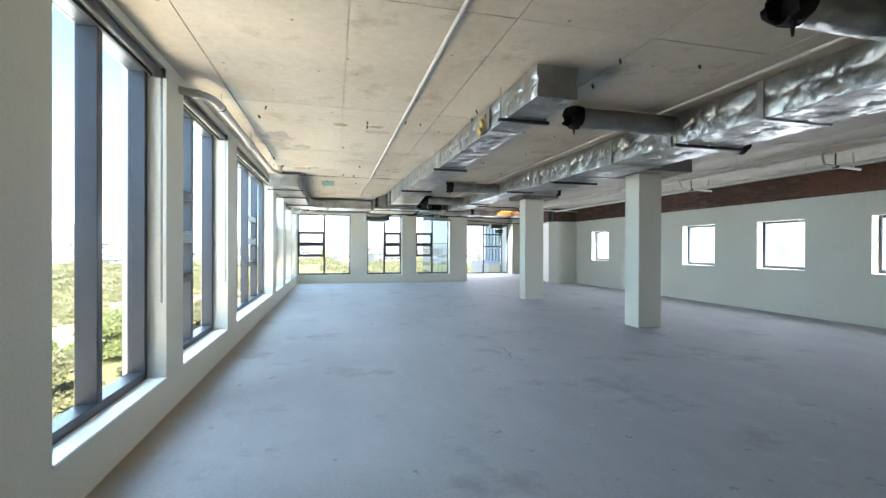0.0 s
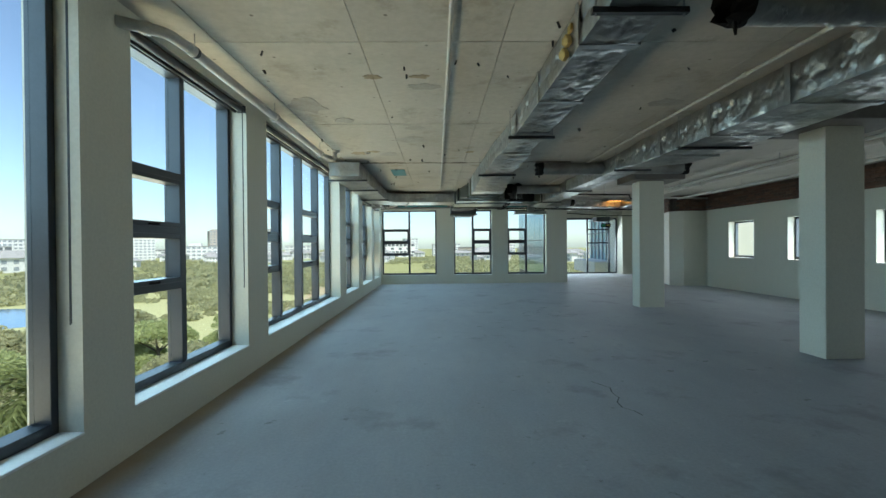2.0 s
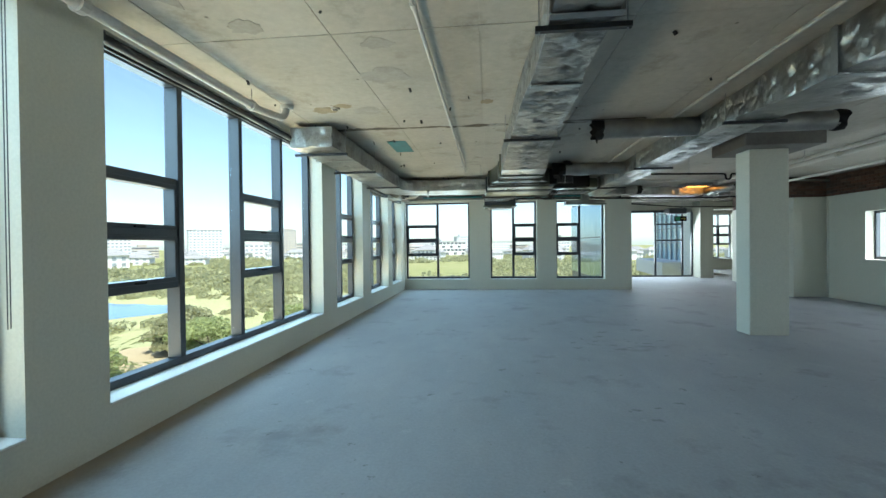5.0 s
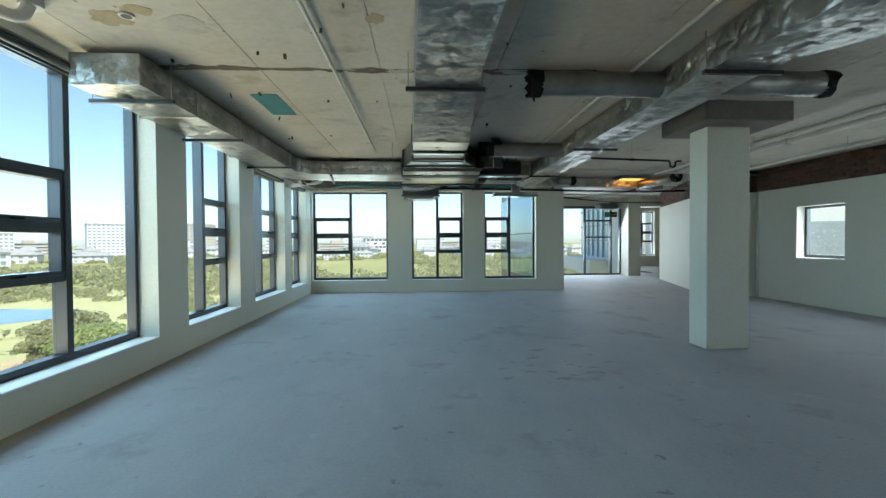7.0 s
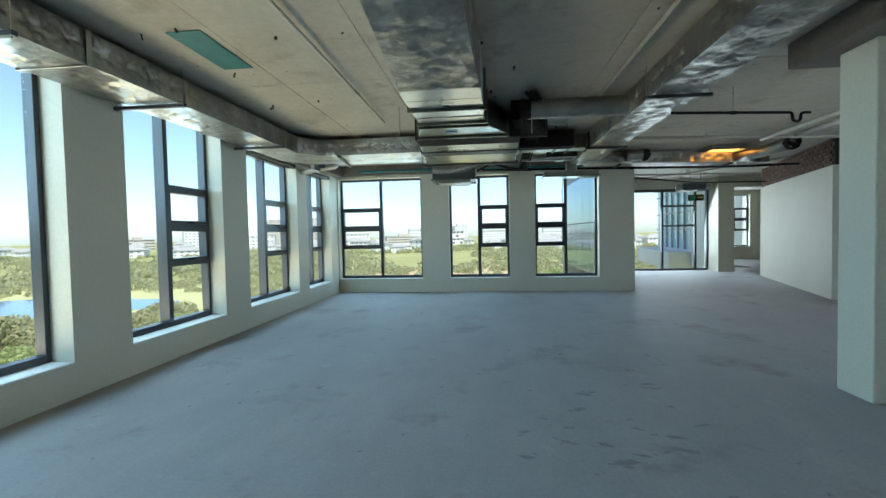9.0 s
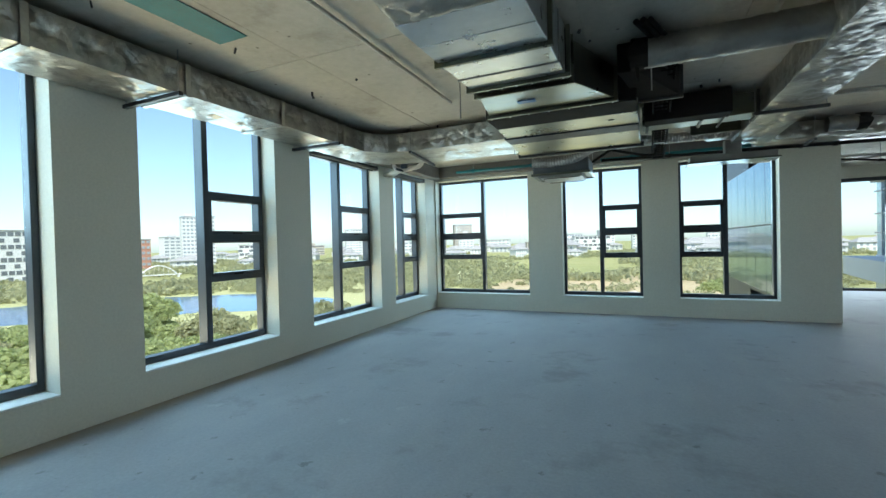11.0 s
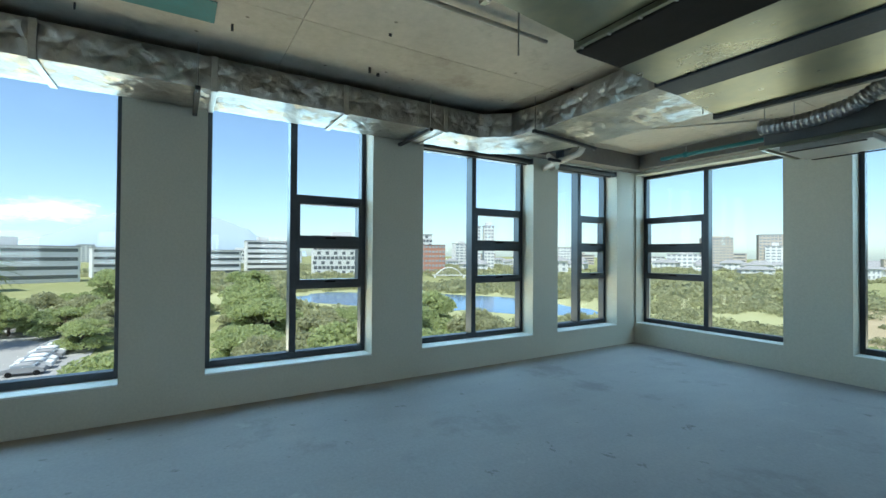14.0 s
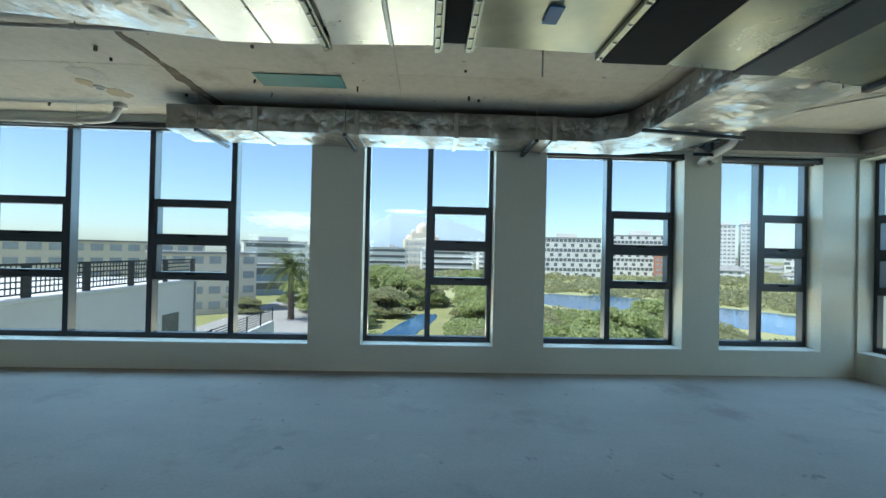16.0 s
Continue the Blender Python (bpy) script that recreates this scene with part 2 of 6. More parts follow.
ALU = surface("window_aluminium", (0.050, 0.060, 0.072), (0.036, 0.044, 0.054), 3.0, 80.0, 0.38, 0.15, 0.03, 0.001)
BLACK = surface("black_rubber", (0.016, 0.015, 0.015), (0.009, 0.009, 0.009), 8.0, 60.0, 0.85, 0, 0.2, 0.004, spec=0.15)
DARKSTEEL = surface("dark_steel", (0.07, 0.072, 0.075), (0.04, 0.042, 0.045), 6.0, 50.0, 0.5, 0.7, 0.08, 0.002)
PIPE = surface("grey_pipe", (0.56, 0.54, 0.49), (0.44, 0.42, 0.38), 3.0, 40.0, 0.5, 0, 0.06, 0.002, stain=(0.3, 0.26, 0.2), stain_at=(0.68, 0.8), stain_scale=3.0)
TEAL = surface("teal_membrane", (0.010, 0.165, 0.185), (0.006, 0.11, 0.125), 4.0, 40.0, 0.55, relief=0.1)
BRICK = brick_material()
MORTAR = surface("mortar", (0.10, 0.08, 0.065), (0.05, 0.042, 0.035), 3.0, 30.0, 0.92, relief=0.4)
GLASS = glass_material()
TANK = surface("blue_grey_steel", (0.020, 0.030, 0.045), (0.013, 0.021, 0.032), 4.0, 50.0, 0.55, 0.0, 0.03, 0.002, spec=0.25)


# ---- building helpers ----
def box(bm, x0, x1, y0, y1, z0, z1, bevel=0.0):
    r = bmesh.ops.create_cube(bm, size=1.0, matrix=Matrix.Translation(((x0 + x1) / 2, (y0 + y1) / 2, (z0 + z1) / 2)) @ Matrix.Diagonal((abs(x1 - x0), abs(y1 - y0), abs(z1 - z0), 1)))
    if bevel:
        edges = list({e for v in r["verts"] for e in v.link_edges})
        bmesh.ops.bevel(bm, geom=edges, offset=bevel, segments=1, affect="EDGES")


def boxes(*specs, bevel=0.0):
    bm = bmesh.new()
    for s in specs:
        box(bm, *s, bevel=bevel)
    return bm


def tube_between(bm, a, b, r, seg=10, r2=None):
    a, b = Vector(a), Vector(b)
    d = b - a
    m = Matrix.Translation((a + b) / 2) @ d.to_track_quat("Z", "Y").to_matrix().to_4x4()
    bmesh.ops.create_cone(bm, cap_ends=True, segments=seg, radius1=r, radius2=r if r2 is None else r2, depth=d.length, matrix=m)


def pipe_bm(points, r, seg=12):
    """A pipe swept along a poly-line with rounded bends."""
    pts = [Vector(p) for p in points]
    path = [pts[0]]
    for a, b, c in zip(pts, pts[1:], pts[2:]):
        k = min(2.2 * r, (b - a).length * 0.45, (c - b).length * 0.45)
        p, q = b + (a - b).normalized() * k, b + (c - b).normalized() * k
        for i in range(5):
            u = i / 4
            path.append(p.lerp(b, u).lerp(b.lerp(q, u), u))
    path.append(pts[-1])
    bm, rings, up = bmesh.new(), [], None
    for i, p in enumerate(path):
        d = (path[min(i + 1, len(path) - 1)] - path[max(i - 1, 0)]).normalized()
        if up is None:
            up = d.orthogonal().normalized()
        up = (up - d * up.dot(d)).normalized()
        side = d.cross(up)
        rings.append([bm.verts.new(p + (up * math.cos(t) + side * math.sin(t)) * r) for t in (2 * math.pi * j / seg for j in range(seg))])
    for a, b in zip(rings, rings[1:]):
        for j in range(seg):
            bm.faces.new((a[j], a[(j + 1) % seg], b[(j + 1) % seg], b[j])).smooth = True
    bm.faces.new(rings[0][::-1])
    bm.faces.new(rings[-1])
    return bm


def mesh_of(name, bm, mat):
    me = bpy.data.meshes.new(name)
    bmesh.ops.recalc_face_normals(bm, faces=bm.faces)
    bm.to_mesh(me)
    bm.free()
    me.materials.append(mat)
    return me


def thing(name, label, category, x=0, y=0, z=0, group="", kind=""):
    return tagged(new(name), label, category, group, kind) if not (x or y or z) else placed(tagged(new(name), label, category, group, kind), x, y, z)


def placed(ob, x, y, z, rz=0):
    ob.matrix_basis = pose(x, y, z, 0, 0, rz)
    return ob


def part(name, bm, mat, parent, label=""):
    ob = new(name, mesh_of(name, bm, mat))
    ob.parent = parent
    return tagged(ob, label)


def solid(name, bm, mat, label, category, group="", kind=""):
    return tagged(new(name, mesh_of(name, bm, mat)), label, category, group, kind)


def wall_bm(u0, u1, z0, z1, d0, d1, holes, along):
    """A wall along x or y from u0 to u1, from d0 (room face) to d1, with rectangular holes (a, b, low, high)."""
    us = sorted({u0, u1, *(h[0] for h in holes), *(h[1] for h in holes)})
    zs = sorted({z0, z1, *(h[2] for h in holes), *(h[3] for h in holes)})
    us, zs = [u for u in us if u0 <= u <= u1], [z for z in zs if z0 <= z <= z1]
    bm, verts = bmesh.new(), {}

    def v(u, z, d):
        k = (u, z, d)
        if k not in verts:
            verts[k] = bm.verts.new((d, u, z) if along == "y" else (u, d, z))
        return verts[k]

    def filled(i, j):
        if not (0 <= i < len(us) - 1 and 0 <= j < len(zs) - 1):
            return False
        cu, cz = (us[i] + us[i + 1]) / 2, (zs[j] + zs[j + 1]) / 2
        return not any(a < cu < b and lo < cz < hi for a, b, lo, hi in holes)

    for i in range(len(us) - 1):
        for j in range(len(zs) - 1):
            if not filled(i, j):
                continue
            a, b, lo, hi = us[i], us[i + 1], zs[j], zs[j + 1]
            for d in (d0, d1):
                bm.faces.new((v(a, lo, d), v(b, lo, d), v(b, hi, d), v(a, hi, d)))
            if not filled(i - 1, j):
                bm.faces.new((v(a, lo, d0), v(a, lo, d1), v(a, hi, d1), v(a, hi, d0)))
            if not filled(i + 1, j):
                bm.faces.new((v(b, lo, d0), v(b, lo, d1), v(b, hi, d1), v(b, hi, d0)))
            if not filled(i, j - 1):
                bm.faces.new((v(a, lo, d0), v(b, lo, d0), v(b, lo, d1), v(a, lo, d1)))
            if not filled(i, j + 1):
                bm.faces.new((v(a, hi, d0), v(b, hi, d0), v(b, hi, d1), v(a, hi, d1)))
    return bm

# ---- the large structure ----
RX = 11.05                                             # room face of the wall with the small windows
solid("floor", boxes((-1.35, 11.37, -4.0, 20.54, -0.3, 0.0), (6.4, 11.7, 20.54, 25.75, -0.3, 0.0), (11.7, 16.0, 22.9, 25.75, -0.3, 0.0), (12.9, 16.0, 25.75, 31.3, -0.3, 0.0), (11.4, 12.9, 25.75, 26.5, -0.3, 0.0)), SCREED, "pale grey unfinished cement screed floor, dusty and stained", "floor", kind="structure")

# ceiling slab cast in formwork panels with open joints between them
bm = bmesh.new()
for slab in ((-1.35, 11.5, -4.0, 20.54), (6.4, 11.7, 20.54, 25.75), (11.7, 16.0, 22.9, 25.75), (11.1, 16.0, 25.75, 31.3)):
    box(bm, *slab, CEIL + 0.012, CEIL + 0.35)
xs = [-1.35, -0.55, 0.67, 1.9, 3.1, 4.3, 5.5, 6.7, 7.9, 9.1, 10.3, 11.5, 12.7, 13.9, 16.0]
ys = [-4.0, -1.4, 1.1, 3.8, 6.28, 8.8, 11.72, 13.9, 16.4, 18.5, 20.54, 22.9, 25.75, 28.5, 31.3]
for xa, xb in zip(xs, xs[1:]):
    for ya, yb in zip(ys, ys[1:]):
        if (ya > 20.5 and xa < 6.6) or (ya > 25.7 and xa < 11.4) or (xa > 11.4 and ya < 22.8):
            continue
        box(bm, xa + 0.004, xb - 0.004, ya + 0.004, yb - 0.004, CEIL + random.uniform(-0.002, 0.002), CEIL + 0.0125)
solid("ceiling", bm, SLAB, "raw off-shutter concrete slab soffit with joints and stains", "ceiling", kind="structure")

left_holes = [(a, b, SILL, top) for a, b, top in LEFT_OPENINGS]
solid("wall_west", wall_bm(-4.0, FAR_Y + 0.0, 0, CEIL, WALL_X, -1.29, left_holes, "y"), PAINT, "off-white plastered wall pierced by tall windows", "wall", kind="structure")
far_holes = [(a, b, SILL, top) for a, b, top in FAR_OPENINGS]
solid("wall_north", wall_bm(-1.35, 6.606, 0, CEIL, FAR_Y, FAR_Y + 0.42, [(WALL_X + 0.03, *far_holes[0][1:]), *far_holes[1:]], "x"), PAINT, "off-white plastered end wall with three tall windows", "wall", kind="structure")
right_rows = [(16.89 - 2.44 * i - 1.16, 16.89 - 2.44 * i, 1.06, 2.24) for i in range(8)]
solid("wall_east", wall_bm(-4.0, 18.1, 0, 2.72, RX, RX + 0.32, right_rows, "y"), PAINT, "off-white plastered wall with a row of small square windows", "wall", kind="structure")
solid("wall_south", boxes((-1.35, RX + 0.32, -4.25, -4.0, 0, CEIL)), PAINT, "plain off-white plastered wall", "wall", kind="structure")


def slant_wall(name, x0, y0, x1, y1, t, z0, z1, mat, label):
    """A straight wall from one plan point to another, t thick to its right hand."""
    d = Vector((x1 - x0, y1 - y0, 0))
    n = Vector((d.y, -d.x, 0)).normalized() * t
    bm = bmesh.new()
    pts = [Vector((x0, y0, 0)), Vector((x1, y1, 0)), Vector((x1, y1, 0)) + n, Vector((x0, y0, 0)) + n]
    lo, hi = [bm.verts.new(p + Vector((0, 0, z0))) for p in pts], [bm.verts.new(p + Vector((0, 0, z1))) for p in pts]
    bm.faces.new(lo[::-1]), bm.faces.new(hi)
    for i in range(4):
        bm.faces.new((lo[i], lo[(i + 1) % 4], hi[(i + 1) % 4], hi[i]))
    return solid(name, bm, mat, label, "wall", kind="structure")


slant_wall("wall_core", 9.92, 18.5, 11.42, 23.4, 0.25, 0, 2.72, PAINT, "off-white plastered slanting partition wall under exposed brickwork")
slant_wall("wall_core_front", 10.25, 18.15, 9.92, 18.5, 0.2, 0, 2.72, PAINT, "off-white plastered splayed corner pier")
solid("wall_core_return", boxes((10.25, 11.6, 18.15, 18.4, 0, 2.72)), PAINT, "off-white plastered return wall", "wall", kind="structure")


# windows
def window(name, along, a, b, z0, z1, d, inward, halves, label, rails=(1.17, 1.68, 2.19), dep=0.09, sill=0.21, proud=0.03):
    """Aluminium window in an opening a..b at depth d; halves: one letter a bay, r = with rails and sashes, p = plain."""
    w = tagged(new(name), label, "window", kind="structure")
    fw = 0.055
    gl = -dep + 0.03

    def bb(u0, u1, lo, hi, e0, e1):
        lo_d, hi_d = sorted((d + inward * e0, d + inward * e1))
        return (lo_d, hi_d, u0, u1, lo, hi) if along == "y" else (u0, u1, lo_d, hi_d, lo, hi)

    part("window_frame", boxes(bb(a, a + fw, z0, z1, -dep, 0), bb(b - fw, b, z0, z1, -dep, 0), bb(a + fw, b - fw, z0, z0 + 0.075, -dep, 0), bb(a + fw, b - fw, z1 - fw, z1, -dep, 0), bevel=0.004), ALU, w, "dark grey powder-coated aluminium frame")
    part("window_sill", boxes(bb(a + 0.002, b - 0.002, z0 - 0.012, z0 + 0.006, 0.002, sill), bevel=0.004), WHITE, w, "white painted inner sill")
    n = len(halves)
    edges = [a + (b - a) * i / n for i in range(n + 1)]
    for u in edges[1:-1]:
        part("mullion", boxes(bb(u - 0.038, u + 0.038, z0 + 0.075, z1 - fw, -dep, proud), bevel=0.004), ALU, w)
    for i, kind in enumerate(halves):
        u0 = edges[i] + (fw if i == 0 else 0.038)
        u1 = edges[i + 1] - (fw if i == n - 1 else 0.038)
        if kind == "p":
            p = part("pane", boxes(bb(u0, u1, z0 + 0.075, z1 - fw, gl, gl + 0.006)), GLASS, w)
            p.visible_shadow = False
            continue
        levels = [z0 + 0.075, *rails, z1 - fw]
        for r in rails:
            part("transom", boxes(bb(u0, u1, r - 0.032, r + 0.032, -dep, 0.012), bevel=0.003), ALU, w)
        for k in range(4):
            lo, hi = levels[k] + (0.032 if k else 0), levels[k + 1] - (0.032 if k < 3 else 0)
            if k in (1, 2):
                s = 0.042
                part("sash", boxes(bb(u0, u0 + s, lo, hi, -dep + 0.01, 0.018), bb(u1 - s, u1, lo, hi, -dep + 0.01, 0.018), bb(u0 + s, u1 - s, lo, lo + s, -dep + 0.01, 0.018), bb(u0 + s, u1 - s, hi - s, hi, -dep + 0.01, 0.018), bevel=0.003), ALU, w)
                part("handle", boxes(bb((u0 + u1) / 2 - 0.06, (u0 + u1) / 2 + 0.06, lo + 0.008, lo + 0.03, 0.018, 0.045), bevel=0.004), BLACK, w, "black sash handle")
                u0p, u1p, lo, hi = u0 + s, u1 - s, lo + s, hi - s
            else:
                u0p, u1p = u0, u1
            p = part("pane", boxes(bb(u0p, u1p, lo, hi, gl, gl + 0.006)), GLASS, w)
            p.visible_shadow = False
    return w


TALL = "tall dark grey aluminium window with clear glass and opening sashes"
for i, ((a, b, top), halves) in enumerate(zip(LEFT_OPENINGS, ("pp", "rp", "rprp", "pr", "pr", "pr"))):
    window("window_%d" % (i + 1), "y", a, b, SILL, top, (-1.09, -1.13)[i] if i < 2 else -1.17, 1, halves, TALL if "r" in halves else "tall dark grey aluminium window with two plain panes", dep=0.14 if i < 2 else 0.115, sill=(0.165, 0.205)[i] if i < 2 else 0.245, proud=0.004 if i < 2 else 0.03)
for i, ((a, b, top), halves) in enumerate(zip(FAR_OPENINGS, ("rp", "pr", "rp"))):
    window("window_%d" % (i + 7), "x", WALL_X + 0.03 if i == 0 else a, b, SILL, top, FAR_Y + 0.22, -1, halves, TALL)
for i, (a, b, lo, hi) in enumerate(right_rows):
    window("window_%d" % (i + 10), "y", a, b, lo, hi, RX + 0.2, -1, "p", "small square window with a dark frame deep in the wall")

# columns with concrete heads
for x0, x1, y0, y1, cap in ((6.36, 6.88, 8.08, 8.5, (6.15, 7.3, 7.75, 8.8)), (6.18, 6.78, 12.88, 13.27, (5.95, 7.12, 12.56, 13.6)), (6.3, 6.85, 1.6, 2.0, (6.1, 7.2, 1.3, 2.3)), (6.2, 6.75, -2.4, -2.0, (6.0, 7.1, -2.7, -1.7))):
    c = tagged(new("column"), "square plastered off-white column under a raw concrete head", "column", "columns", "structure")
    part("shaft", boxes((x0, x1, y0, y1, 0, 3.03), bevel=0.008), PAINT, c)
    part("column_head", boxes((*cap, 3.03, CEIL), bevel=0.01), RAW, c, "raw grey concrete column head")

# ---- ducts and services ----
def foil_duct_bm(stations, step=0.022, per=20, amp=0.008, seed=0.0, caps=True):
    """Foil-wrapped duct: stations of (left xy, right xy, z0, z1) along its run; its skin is puckered and pinned in stars."""
    rings = []
    for (l0, r0, a0, b0), (l1, r1, a1, b1) in zip(stations, stations[1:]):
        l0, r0, l1, r1 = Vector(l0), Vector(r0), Vector(l1), Vector(r1)
        n = max(1, int(((l1 + r1) / 2 - (l0 + r0) / 2).length / step))
        for i in range(n):
            u = i / n
            rings.append((l0.lerp(l1, u), r0.lerp(r1, u), a0 + (a1 - a0) * u, b0 + (b1 - b0) * u))
    l, r, a, b = stations[-1]
    rings.append((Vector(l), Vector(r), a, b))
    bm, grid = bmesh.new(), []
    for ri, (l, r, z0, z1) in enumerate(rings):
        pillow = abs(math.sin(math.pi * ri * step / 0.24 + 0.6 * noise.noise(Vector((ri * 0.05, seed, 0))))) ** 0.55
        out = (r - l).normalized()
        loop = []
        for side in range(4):
            for k in range(per):
                u = k / per
                xy, z, n = ((l.lerp(r, u), z0, Vector((0, 0, -1))), (r, z0 + (z1 - z0) * u, Vector((out.x, out.y, 0))), (r.lerp(l, u), z1, Vector((0, 0, 1))), (l, z1 + (z0 - z1) * u, Vector((-out.x, -out.y, 0))))[side]
                p = Vector((xy.x, xy.y, z))
                q = p * 7.0 + Vector((seed, 0, 0))
                puff = math.sin(math.pi * u) * 0.006 + 0.008 * pillow * abs(math.sin(2 * math.pi * u)) ** 0.7 * (0.7 + 0.5 * noise.noise(p * 2.3))
                d = 0.4 * (noise.fractal(q, 0.7, 2.1, 3) * amp + abs(noise.noise(q * 1.9)) * amp * 0.8 - amp * 0.3) + 0.7 * puff
                wide = (r - l).length if side % 2 == 0 else z1 - z0
                pin = round(ri * step / 0.3)
                da = ri * step - 0.3 * pin - 0.06 * noise.noise(Vector((pin * 1.7, seed, side)))
                dc = (u - 0.5) * wide - 0.08 * noise.noise(Vector((pin * 2.3, seed, side + 5)))
                rr = math.hypot(da, dc)
                d += 0.008 * math.cos(7 * math.atan2(dc, da) + 3 * pin) * math.exp(-rr / 0.10) * min(1, rr / 0.02) - 0.02 * math.exp(-(rr / 0.045) ** 2)
                if side == 2:
                    d = 0
                loop.append(bm.verts.new(p + n * d))
        grid.append(loop)
    m = 4 * per
    for a, b in zip(grid, grid[1:]):
        for j in range(m):
            bm.faces.new((a[j], a[(j + 1) % m], b[(j + 1) % m], b[j])).smooth = j % per not in (0, per - 1)
    if caps:
        for ring in (grid[0], grid[-1]):
            c = bm.verts.new(sum((v.co for v in ring), Vector()) / m)
            for j in range(m):
                bm.faces.new((ring[j], ring[(j + 1) % m], c))
    return bm


def hanger(parent, a, b, z, name="bracket"):
    """A dark channel under a duct from a to b (xy), on two threaded rods to the slab."""
    a, b = Vector(a), Vector(b)
    d = (b - a).normalized()
    n = Vector((-d.y, d.x)) * 0.02
    bm = bmesh.new()
    pts = [a - n, b - n, b + n, a + n]
    lo, hi = [bm.verts.new((p.x, p.y, z - 0.035)) for p in pts], [bm.verts.new((p.x, p.y, z)) for p in pts]
    bm.faces.new(lo[::-1]), bm.faces.new(hi)
    for i in range(4):
        bm.faces.new((lo[i], lo[(i + 1) % 4], hi[(i + 1) % 4], hi[i]))
    bar = part(name, bm, DARKSTEEL, parent, "dark steel support channel")
    for p in (a + d * 0.025, b - d * 0.025):
        rod = bmesh.new()
        tube_between(rod, (p.x, p.y, z - 0.05), (p.x, p.y, CEIL), 0.005, 6)
        part("threaded_rod", rod, GALV_DULL, bar)
    return bar


def tape_band(parent, y, x0, x1, z0, z1, w=0.07):
    """A strip of foil tape wrapped round a duct that runs along y."""
    part("foil_tape", boxes((x0 - 0.016, x1 + 0.016, y, y + w, z0 - 0.018, z0 - 0.012), (x0 - 0.022, x0 - 0.016, y, y + w, z0 - 0.018, z1), (x1 + 0.016, x1 + 0.022, y, y + w, z0 - 0.018, z1), bevel=0.002), TAPE_FOIL, parent, "smooth silver joint tape")


def stub(name, y, x_from, x_to, z, r, parent, ragged):
    """A round foil-wrapped branch with a ragged black lining at its open end."""
    bm = bmesh.new()
    seg, n = 22, max(4, int(abs(x_to - x_from) / 0.06))
    rings = []
    for i in range(n + 1):
        x = x_from + (x_to - x_from) * i / n
        rings.append([])
        for j in range(seg):
            t = 2 * math.pi * j / seg
            p = Vector((x, y + math.cos(t) * r, z + math.sin(t) * r))
            k = 1 + 0.05 * noise.noise(p * 7.0) + 0.03 * noise.noise(p * 15.0)
            rings[-1].append(bm.verts.new((x, y + math.cos(t) * r * k, z + math.sin(t) * r * k)))
    for a, b in zip(rings, rings[1:]):
        for j in range(seg):
            bm.faces.new((a[j], a[(j + 1) % seg], b[(j + 1) % seg], b[j])).smooth = True
    tube = part(name, bm, FOIL, parent)
    s = 1 if x_to > x_from else -1
    rb = random.Random(int(y * 100) + ragged)
    bm = bmesh.new()
    rings = []
    for i, (dx, k) in enumerate(((-0.03, 1.02), (0.03, 1.06), (0.09, 1.03), (0.08, 0.84), (0.0, 0.82))):
        rings.append([bm.verts.new((x_to + s * (dx + (rb.uniform(-0.03, 0.05) if i in (1, 2, 3) else 0)), y + math.cos(2 * math.pi * j / 16) * r * k * rb.uniform(0.93, 1.1), z + math.sin(2 * math.pi * j / 16) * r * k * rb.uniform(0.93, 1.1))) for j in range(16)])
    for a, b in zip(rings, rings[1:]):
        for j in range(16):
            bm.faces.new((a[j], a[(j + 1) % 16], b[(j + 1) % 16], b[j]))
    bm.faces.new(rings[-1])
    if ragged < 10:
        tube_between(bm, (x_to + s * 0.06, y - 0.03, z - r * 0.9), (x_to + s * 0.05, y - 0.02, z - r - rb.uniform(0.05, 0.12)), 0.022, 6, 0.008)
    part("torn_lining", bm, BLACK, tube, "ragged black duct lining")
    return tube


# middle duct
d = thing("supply_duct", "rectangular silver foil-wrapped air duct hung under the slab", "duct")
part("duct_body", foil_duct_bm([((2.37, 4.42), (2.78, 4.42), 2.955, 3.25), ((2.35, 9.0), (2.76, 9.0), 2.955, 3.25), ((2.30, 9.7), (2.83, 9.7), 2.96, 3.25), ((2.26, 11.2), (2.84, 11.2), 2.955, 3.25), ((2.21, 12.95), (2.95, 12.95), 2.82, 3.24)], seed=3.0), FOIL, d, "crumpled silver foil insulation")
for y, x0, x1 in ((5.14, 2.27, 2.86), (8.22, 2.27, 2.88), (11.27, 2.17, 2.92)):
    hanger(d, (x0, y), (x1, y), 2.95)
for k in range(4):
    tape_band(d, 5.6 + 1.22 * k, 2.36, 2.77, 2.955, 3.25)
WOOL = surface("yellow_wool", (0.44, 0.31, 0.10), (0.28, 0.19, 0.06), 9.0, 60.0, 0.95, relief=0.5)
for k in range(7):
    part("glass_wool", boxes((2.29 + 0.008 * k, 2.33 + 0.008 * k, 5.78 + 0.05 * (k % 3), 5.86 + 0.06 * (k % 3), 2.93 + 0.035 * k, 2.98 + 0.035 * k), bevel=0.006), WOOL, d, "yellow insulation showing through torn foil")

